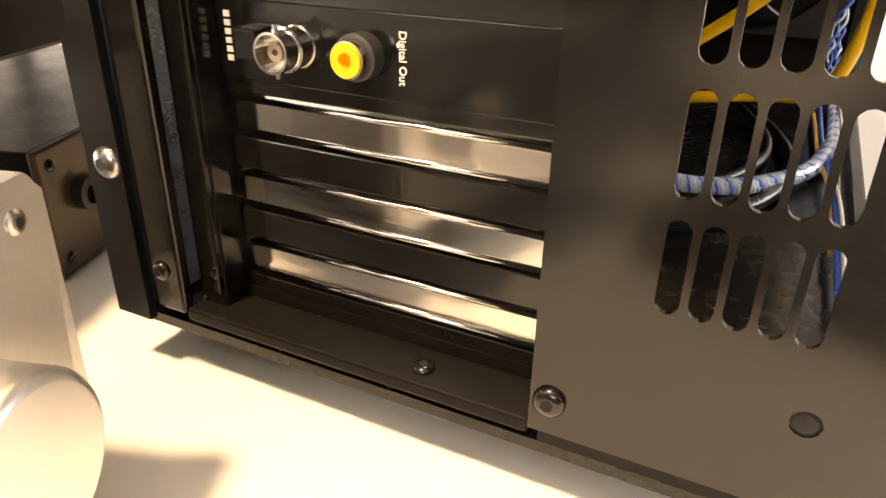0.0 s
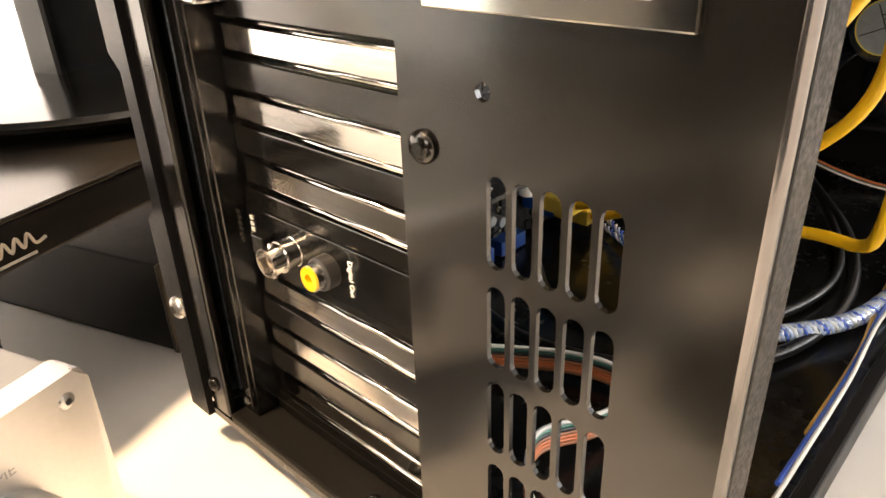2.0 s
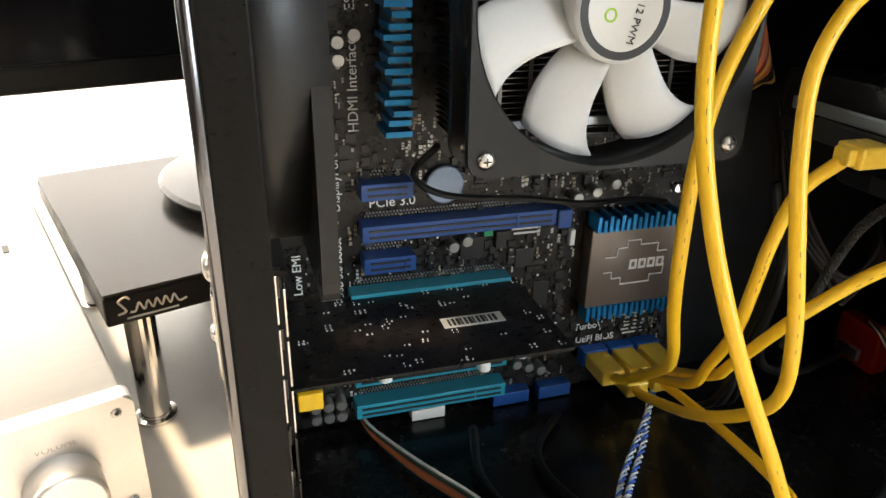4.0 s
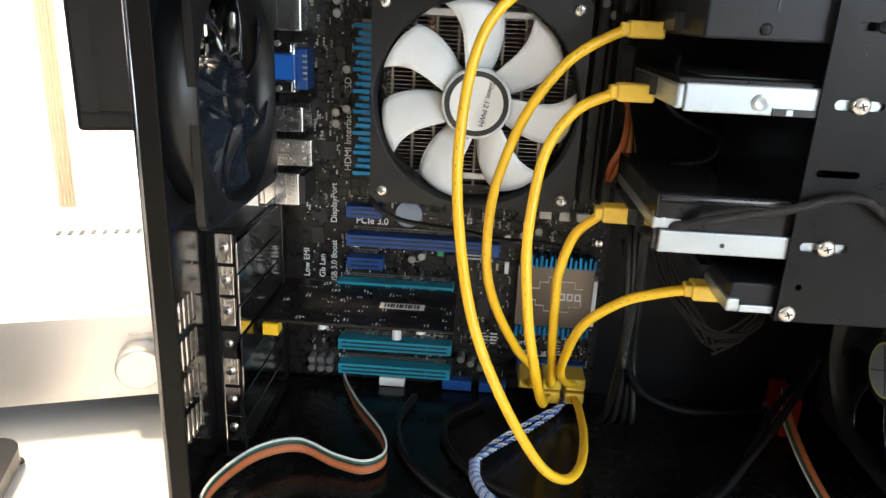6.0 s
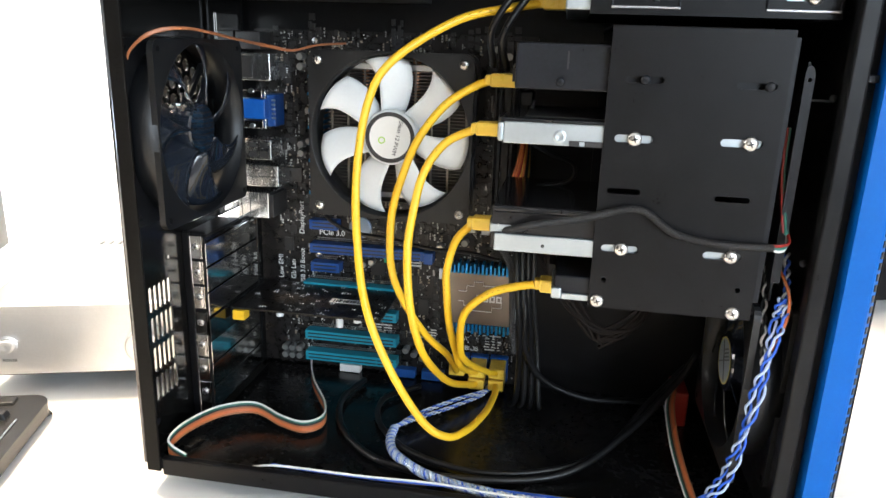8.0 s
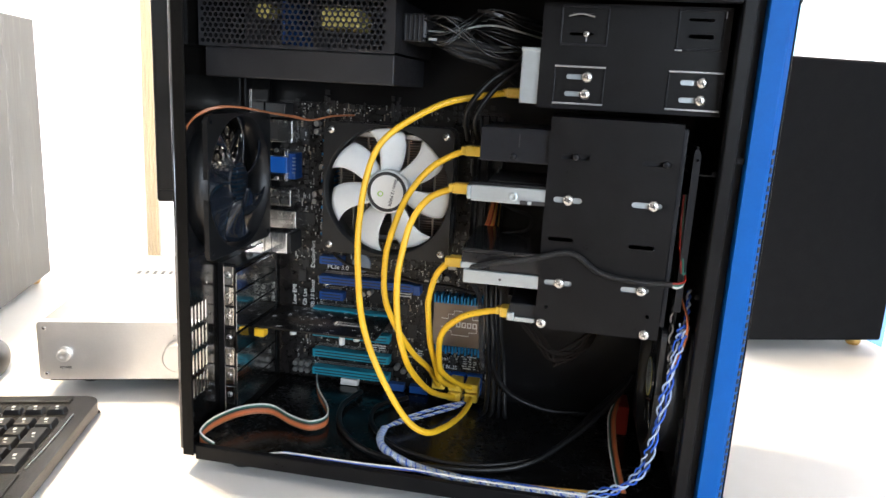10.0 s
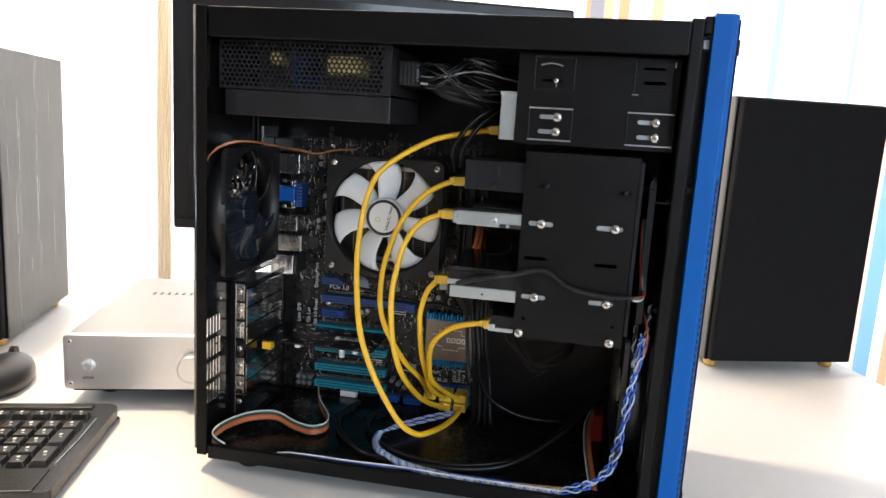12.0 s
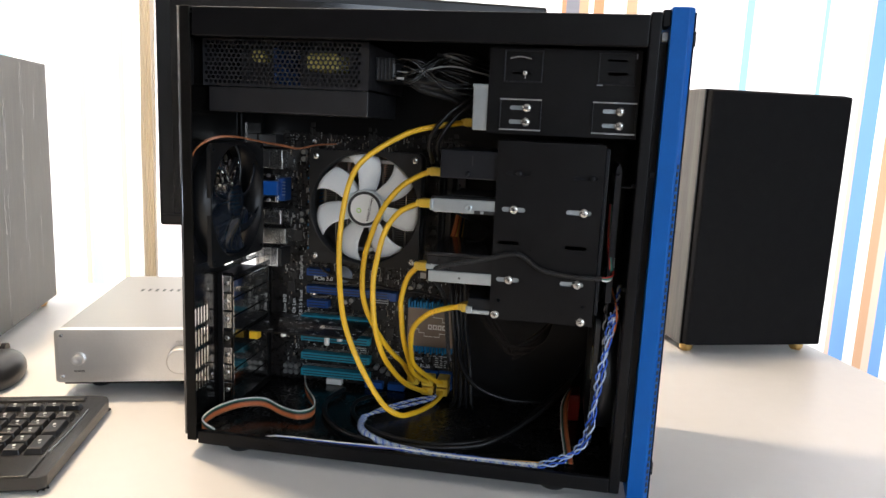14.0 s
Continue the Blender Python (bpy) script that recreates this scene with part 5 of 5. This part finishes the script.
ribbon([(0.0585, 0.1715, 0.0235), (0.0635, 0.158, 0.0222), (0.0780, 0.125, 0.0250), (0.0992, 0.0904, 0.0255), (0.1043, 0.0690, 0.0255), (0.0937, 0.0575, 0.0255), (0.075, 0.0605, 0.0265), (0.0508, 0.0665, 0.0315), (0.0290, 0.053, 0.0330), (0.0155, 0.028, 0.0325), (0.0108, 0.0115, 0.0285), (0.0150, 0.0072, 0.0245), (0.026, 0.0062, 0.0195)],
       "flat multicoloured cable curving over the case floor")
ribbon([(0.3760, 0.15, 0.050), (0.3725, 0.138, 0.049), (0.3685, 0.12, 0.042), (0.3690, 0.09, 0.031), (0.3720, 0.06, 0.0225), (0.3745, 0.03, 0.0195)], "flat cable of orange, white and green wires by the front fan", 0.0012, (-1, 0, 0))
loose = thing("loose_wires", "thin white, blue and orange wires lying along the bottom rail", "cable")
part("wire", tube([(0.07, 0.0065, 0.019), (0.085, 0.0048, 0.0245), (0.105, 0.0045, 0.0262), (0.155, 0.005, 0.0262), (0.205, 0.0075, 0.0262), (0.255, 0.004, 0.0268), (0.345, 0.006, 0.0265)], 0.0008, 8, 8), PAPER, loose)
part("wire", tube([(0.09, 0.006, 0.0250), (0.16, 0.0065, 0.0245), (0.21, 0.0090, 0.0245), (0.255, 0.012, 0.024), (0.34, 0.014, 0.0225)], 0.0011, 8, 8), STRANDBLUE, loose)
part("wire", tube([(0.12, 0.0075, 0.0235), (0.18, 0.008, 0.0235), (0.23, 0.0130, 0.023), (0.30, 0.016, 0.022), (0.35, 0.02, 0.022)], 0.0010, 8, 8), AMBER, loose)
# red plug block
red = thing("red_plug_block", "red plastic plug block on the case floor by the front fan", "plug")
part("block", box(0.3735, 0.138, FLOOR, 0.3855, 0.17, 0.047, 0.0015), RED, red)
part("pin_row", box(0.3705, 0.148, 0.022, 0.3735, 0.166, 0.03, 0.0006), STEEL, red)

# sleeved black cable across the disk cage
sleeved = thing("sleeved_cable", "black braided cable draped over the disk cage", "cable")
drape = [(0.2470, 0.088, 0.09), (0.2450, 0.08, 0.1114), (0.2427, 0.06, 0.1637), (0.2350, 0.022, 0.1950), (0.2518, 0.0005, 0.2083), (0.2846, -0.0012, 0.2162), (0.3143, -0.0015, 0.2235), (0.3359, -0.0015, 0.2111), (0.361, -0.001, 0.207), (0.388, 0.0, 0.2068)]
part("cord", tube(drape, 0.0018, 12, 12), RUBBER, sleeved)
for way in (-34, 34):
    for line in wound(drape, 0.0019, 7, way, 48):
        part("braid_strand", sweep(line, ring2(0.00032, 4), smooth=False), BRAID, sleeved)
for k, (mat, dz) in enumerate(((RED, 0.001), (TEAL, 0.0), (PAPER, -0.001))):
    part("bare_wire", tube([(0.386, 0.0, 0.2068 + dz), (0.3925, 0.001, 0.2066 + dz * 1.6), (0.3975, 0.006 + 0.002 * k, 0.2085 + dz), (0.3985, 0.02, 0.215 + 0.004 * k)], 0.0008, 6, 7), mat, sleeved)
for pts, r, mat in (([(0.3955, 0.012, 0.213), (0.3935, 0.015, 0.226), (0.392, 0.02, 0.245), (0.3915, 0.022, 0.27)], 0.0008, RED), ([(0.3965, 0.011, 0.212), (0.395, 0.015, 0.227), (0.3935, 0.021, 0.245), (0.393, 0.023, 0.27)], 0.0008, TEAL)):
    part("bare_wire", tube(pts, r, 6, 7), mat, sleeved)


def black_cable(points, r, label, mat=None):
    c = thing("power_cable", label, "cable", group="black power cables")
    for q in part("cord", tube(points, r, 10, 10), mat or RUBBER, c).data.polygons:
        q.use_smooth = True
    return c


BL = "black round cable lying loosely inside the case"
black_cable([(0.115, 0.15, 0.022), (0.107, 0.11, 0.022), (0.1224, 0.066, 0.0215), (0.1615, 0.032, 0.0215), (0.2213, 0.024, 0.0215), (0.2879, 0.0427, 0.0225), (0.335, 0.085, 0.038), (0.3706, 0.118, 0.066), (0.385, 0.13, 0.085)], 0.0027, BL)
black_cable([(0.165, 0.15, 0.022), (0.14, 0.12, 0.022), (0.148, 0.08, 0.0215), (0.185, 0.045, 0.0215), (0.245, 0.035, 0.0215), (0.31, 0.062, 0.027), (0.352, 0.11, 0.052), (0.378, 0.13, 0.074)], 0.0023, BL)
black_cable([(0.243, 0.11, 0.165), (0.252, 0.105, 0.12), (0.2540, 0.11, 0.085), (0.27, 0.12, 0.055), (0.305, 0.13, 0.038), (0.345, 0.142, 0.034), (0.37, 0.157, 0.028)], 0.0025, BL)
for k in range(4):
    black_cable([(0.246 + 0.003 * k, 0.12, 0.20), (0.2435 + 0.004 * k, 0.1 + 0.004 * k, 0.165), (0.2475 + 0.0035 * k, 0.1 + 0.005 * k, 0.12), (0.250 + 0.0042 * k, 0.11 + 0.006 * k, 0.08), (0.249 + 0.006 * k, 0.125, 0.035), (0.244 + 0.008 * k, 0.135, 0.0215)], 0.0022, BL, SLEEVE if k % 2 else RUBBER)
rnd = random.Random(8)
for k in range(9):
    a, b, c = (rnd.uniform(-0.004, 0.004) for _ in range(3))
    black_cable([(0.252 + 0.002 * k, 0.13, 0.195), (0.262 + 0.0028 * k + a, 0.125, 0.15 - 0.0015 * k + b), (0.285 + 0.003 * k + b, 0.12 + c, 0.118 - 0.0024 * k + a), (0.312 + c, 0.118, 0.106 - 0.002 * k + c), (0.335 + a, 0.125, 0.112 - 0.0014 * k + b), (0.352, 0.15, 0.13)], 0.0013, "thin black power leads hanging below the disk cage", TARNISHED)
black_cable([(0.262, 0.13, 0.372), (0.258, 0.075, 0.358), (0.238, 0.062, 0.342), (0.2220, 0.06, 0.318), (0.2225, 0.075, 0.295)], 0.0022, BL)
black_cable([(0.268, 0.13, 0.368), (0.262, 0.08, 0.356), (0.243, 0.068, 0.338), (0.2285, 0.066, 0.314), (0.231, 0.08, 0.293)], 0.0022, BL)
black_cable([(0.2505, 0.075, 0.275), (0.2465, 0.07, 0.252), (0.262, 0.075, 0.241), (0.2785, 0.08, 0.234), (0.2765, 0.082, 0.222), (0.252, 0.08, 0.2165), (0.24, 0.085, 0.21)], 0.0013, BL)
atx = thing("board_power_cable", "bundle of orange, red and yellow wires at the board edge", "cable")
for k, mat in enumerate((ORANGE, ORANGE, RED, AMBER, ORANGE, RUBBER, RUBBER, AMBER)):
    part("wire", tube([(0.2375 + 0.0009 * k, 0.172, 0.262 - 0.004 * k), (0.2405 + 0.0008 * k, 0.145, 0.245 - 0.003 * k), (0.2380 + 0.0012 * k, 0.13, 0.222 - 0.002 * k), (0.2330 + 0.0016 * k, 0.135, 0.205), (0.2345 + 0.001 * k, 0.155, 0.19)], 0.0011, 6, 7), mat, atx)
part("plug", box(0.2355, 0.16, 0.225, 0.2455, YB, 0.275, 0.0012), DARKSTEEL, atx)
fw = thing("fan_wires", "twisted orange and brown fan wires above the rear fan", "cable")
for k in range(2):
    part("wire", tube([(0.001 + 0.002, 0.010, 0.284 + 0.001 * k), (0.008, 0.009, 0.298), (0.022, 0.012, 0.3085 + 0.001 * k), (0.036, 0.03, 0.312), (0.041, 0.09, 0.306), (0.046, 0.13, 0.3015 + 0.001 * k), (0.062, 0.135, 0.2995), (0.08, 0.14, 0.304), (0.1, 0.15, 0.306)], 0.0009, 8, 7), RUST, fw)
bk = thing("fan_lead", "black fan lead lying over the board below the cooler", "cable")
part("cord", tube([(0.09, 0.14, 0.184), (0.082, 0.15, 0.168), (0.1, 0.155, 0.155), (0.14, 0.155, 0.150), (0.17, 0.152, 0.146), (0.2, 0.16, 0.143), (0.225, 0.165, 0.137)], 0.0016, 8, 8), RUBBER, bk)

# ---- things on the desk (placed in the room's directions) ----


def desk_thing(name, label, category, x, y, z=0.0, turn=0.0, group=""):
    return thing(name, label, category, ROOM @ at(x, y, z) @ Matrix.Rotation(radians(turn), 4, "Z"), group)


amp = desk_thing("amplifier", "small silver aluminium headphone amplifier with a volume knob", "amplifier", -0.173, 0.1476)
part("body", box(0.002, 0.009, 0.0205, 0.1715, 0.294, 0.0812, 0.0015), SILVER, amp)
outline = []
for cx, cz, a0 in ((0.1695, 0.0785, 0), (0.004, 0.0785, 90), (0.004, 0.0230, 180), (0.1695, 0.0230, 270)):
    outline += [(cx + 0.004 * math.cos(radians(a0 + 18 * k)), cz + 0.004 * math.sin(radians(a0 + 18 * k))) for k in range(6)]
bm = plate(outline, [], on_y(0.0), 0.009)
bmesh.ops.bevel(bm, geom=[e for e in bm.edges if e.calc_face_angle(0) > 0.9], offset=0.0007, segments=2, affect="EDGES", profile=0.5)
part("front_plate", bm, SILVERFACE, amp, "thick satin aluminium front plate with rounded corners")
# Added black slab that gives the dark shadow band below the front plate.
part("shade_plate", box(0.005, 0.012, 0.0125, 0.1685, 0.29, 0.0204, 0.001), BLACK, amp, "black plate standing in for the shadow under the amplifier")
for x in (0.035, 0.138):
    for y in (0.05, 0.26):
        part("foot", lathe([(0.011, 0), (0.012, 0.002), (0.012, 0.0126)], (x, y, 0)), RUBBER, amp)
for x in (0.0075, 0.1660):
    for z in (0.0262, 0.0755):
        screw(x, 0.0, z, "-y", 0.0025, amp, SCREW_HEX)
vol = part("volume_knob", lathe([(0.0156, 0), (0.0156, 0.0150), (0.0149, 0.0162), (0.0136, 0.0168), (0, 0.0168)], (0.1405, 0.0, 0.0482), OUT["-y"], 48), SILVERFACE, amp, "turned aluminium volume knob")
for p in vol.data.polygons:
    p.use_smooth = len(p.vertices) == 4
part("power_button", lathe([(0.0078, 0), (0.0078, 0.0012), (0.0062, 0.0016), (0.0062, 0.006), (0.0052, 0.0072), (0.003, 0.0074), (0, 0.0068)], (0.026, 0.0, 0.0475), OUT["-y"], 28), SILVERFACE, amp, "round aluminium power button")
lettering("VOLUME", 0.0042, GREYWIRE, amp, at(0.1412, -0.0002, 0.0680) @ FACE_Y)
lettering("POWER", 0.0034, DARKSTEEL, amp, at(0.026, -0.0002, 0.0325) @ FACE_Y)
for k in range(11):
    part("vent_slot", box(0.046 + 0.0098 * k, 0.195, 0.0813, 0.0495 + 0.0098 * k, 0.207, 0.0817), DARKSTEEL, amp)

riser = desk_thing("monitor_stand_shelf", "dark wooden display shelf on chrome legs carrying the monitor", "shelf", 0.0043, 0.2145)
part("board", box(0.0, 0.0, 0.08, 0.36, 0.225, 0.0962, 0.0015), SHELFSIDE, riser)
part("top_sheet", box(0.0005, 0.0005, 0.0962, 0.3595, 0.2245, 0.098, 0.0006), SHELFTOP, riser, "glossy dark top")
for x in (0.02, 0.332):
    for y in (0.028, 0.197):
        leg = part("leg", lathe([(0.009, 0.0015), (0.0085, 0.004), (0.0085, 0.08)], (x, y, 0), "z", 24), CHROME, riser)
        part("leg_foot", lathe([(0.012, 0), (0.012, 0.0022), (0.0095, 0.0028)], (x, y, 0), "z", 24), CHROME, leg)
swirl = [(0.006, 0.0862), (0.010, 0.0872), (0.0085, 0.0905), (0.007, 0.0935), (0.0105, 0.0952), (0.0125, 0.0935)]
wave = [(0.012, 0.0862)] + [(0.0145 + 0.0022 * k, 0.0862 + 0.0042 * (k % 2)) for k in range(11)] + [(0.0405, 0.0868)]
for row in (swirl, wave):
    for q in part("logo_shape", sweep([(x, -0.0002, z) for x, z in row], ring2(0.0006, 6), 6), LETTER, riser).data.polygons:
        q.use_smooth = True
part("print_bar", box(0.010, -0.0003, 0.0825, 0.036, 0.0, 0.0835), PRINTGREY, riser)

mon = desk_thing("monitor", "black flat monitor on a round glossy foot", "monitor", 0.173, 0.3)
part("housing", box(-0.262, 0.0, 0.183, 0.258, 0.032, 0.4995, 0.004), FRAME, mon)
part("screen", box(-0.243, -0.0012, 0.2, 0.243, 0.001, 0.485), SCREEN, mon, "dark screen")
part("chin_strip", box(-0.257, -0.0018, 0.1965, 0.257, 0.0, 0.1985), BLACKSHEEN, mon)
part("neck", box(-0.035, 0.008, 0.108, 0.035, 0.03, 0.2, 0.003), FRAME, mon)
part("foot_plate", lathe([(0.075, 0.0982), (0.099, 0.1005), (0.1065, 0.1055), (0.107, 0.1075), (0.104, 0.1095), (0.06, 0.1135), (0, 0.1155)], (0, 0.025, 0), "z", 64), GLOSS, mon, "round glossy black foot")

box2 = desk_thing("audio_converter", "low black audio box with a bronze front plate under the shelf", "audio box", 0.0945, 0.2235)
part("body", box(0.001, 0.003, 0.003, 0.17, 0.16, 0.0475, 0.001), BLACK, box2)
part("front_plate", box(0.0, 0.0, 0.0025, 0.171, 0.0032, 0.048, 0.001), BROWNPANEL, box2)
for x, z in ((0.006, 0.042), (0.006, 0.008), (0.165, 0.042), (0.165, 0.008)):
    screw(x, 0.0, z, "-y", 0.0022, box2, SCREW_DARK)
jack = part("socket", lathe([(0.0062, 0), (0.0062, 0.004), (0.004, 0.0045), (0.004, 0.001), (0, 0.001)], (0.019, 0.0, 0.0275), OUT["-y"], 20), DARKSTEEL, box2)
part("socket_ring", lathe([(0.0042, 0.0005), (0.0042, 0.0052), (0.003, 0.0052), (0.003, 0.001), (0, 0.001)], (0.027, 0.0, 0.0275), OUT["-y"], 20), CHROME, box2)
for x in (0.015, 0.155):
    for y in (0.02, 0.14):
        part("foot", lathe([(0.006, 0), (0.006, 0.0032)], (x, y, 0)), RUBBER, box2)


def speaker(x, y, turn, label):
    s = desk_thing("loudspeaker", label, "loudspeaker", x, y, 0, turn, "pair of loudspeakers")
    part("cabinet", box(0.0, 0.006, 0.0135, 0.232, 0.255, 0.4025, 0.002), WOOD, s, "grey-stained oak veneer cabinet")
    part("baffle", box(0.0005, 0.0035, 0.0145, 0.2315, 0.006, 0.4015), BLACK, s)
    part("grille", box(0.0025, -0.012, 0.016, 0.2295, 0.0035, 0.4, 0.0035, 3), CLOTH, s, "black cloth grille")
    for px in (0.02, 0.212):
        for py in (0.02, 0.235):
            part("foot", lathe([(0.008, 0.0), (0.0105, 0.004), (0.0105, 0.0135)], (px, py, 0), "z", 20), BRASS, s)
    return s


speaker(0.676, 0.290, 0.0, "loudspeaker with a black cloth grille at the end of the desk")
speaker(-0.546, 0.325, 3.0, "loudspeaker in grey-stained oak seen from its side")

# keyboard: keys are pieces of their own
kb = desk_thing("keyboard", "black computer keyboard with low keys and a wide palm rest", "keyboard", -0.103, -0.076)
outline = []
for cx, cy, a0, r in ((-0.016, 0.176, 0, 0.016), (-0.444, 0.176, 90, 0.016), (-0.445, 0.015, 180, 0.015), (-0.010, 0.010, 270, 0.008)):
    outline += [(cx + r * math.cos(radians(a0 + 15 * k)), cy + r * math.sin(radians(a0 + 15 * k))) for k in range(7)]
bm = plate(outline, [], on_z(0.002), 0.013)
bmesh.ops.bevel(bm, geom=[e for e in bm.edges if e.calc_face_angle(0) > 0.9], offset=0.0022, segments=2, affect="EDGES", profile=0.5)
part("body", bm, KEYBODY, kb)
part("palm_rest", box(-0.452, 0.003, 0.0145, -0.016, 0.044, 0.0165, 0.0015), KEYBODY, kb)
part("media_strip", box(-0.445, 0.176, 0.0145, -0.025, 0.187, 0.0168, 0.001), KEYDARK, kb)
part("bright_trim", tube([(-0.0155, 0.052, 0.0155), (-0.0128, 0.1, 0.0157), (-0.0125, 0.15, 0.0157)], 0.0006, 8, 6), STEEL, kb)
key = bpy.data.meshes.new("key")
bm = box(-0.0083, -0.0083, 0.0, 0.0083, 0.0083, 0.006, 0.0013)
for v in bm.verts:
    if v.co.z > 0.004:
        v.co.x *= 0.84
        v.co.y *= 0.86
bm.to_mesh(key)
bm.free()
key.materials.append(KEYDARK)
legend = bpy.data.meshes.new("legend")
bm = box(-0.0022, 0.001, 0.006, 0.0005, 0.0042, 0.0062)
box(-0.0002, -0.0038, 0.006, 0.0022, -0.0026, 0.0062, bm=bm)
bm.to_mesh(legend)
bm.free()
legend.materials.append(PRINT)


def add_key(x, y, sx=1.0, sy=1.0):
    ob = new("key", key)
    ob.parent = kb
    ob.matrix_local = at(x, y, 0.0142) @ Matrix.Diagonal((sx, sy, 1, 1))
    mark = new("legend", legend)
    mark.parent = ob
    mark.matrix_local = Matrix.Diagonal((1 / sx, 1 / sy, 1, 1))


for c in range(4):
    for r in range(5):
        x, y = -0.0285 - 0.019 * c, 0.055 + 0.0185 * r
        if c == 0 and r in (0, 2):
            add_key(x, y + 0.00925, 1.0, 2.1)
        elif c == 0 and r in (1, 3):
            continue
        elif r == 0 and c == 3:
            add_key(x + 0.0, y)
        else:
            add_key(x, y)
for c in range(18):
    for r in range(5):
        add_key(-0.112 - 0.0187 * c, 0.055 + 0.0185 * r)
for c in range(22):
    add_key(-0.0285 - 0.0193 * c, 0.155, 1.0, 0.6)

mouse = desk_thing("mouse", "black rounded computer mouse beside the keyboard", "mouse", -0.262, 0.205)
bm = bmesh.new()
bmesh.ops.create_uvsphere(bm, u_segments=28, v_segments=16, radius=1)
for v in bm.verts:
    v.co = Vector((v.co.x * 0.031 * (1 - 0.12 * v.co.y), v.co.y * 0.054, max(0.0, 0.012 + v.co.z * 0.025)))
for p in part("shell", bm, KEYDARK, mouse).data.polygons:
    p.use_smooth = True
part("wheel", cyl((0, 0.028, 0.032), "x", 0.008, 0.006, 20), RUBBER, mouse)
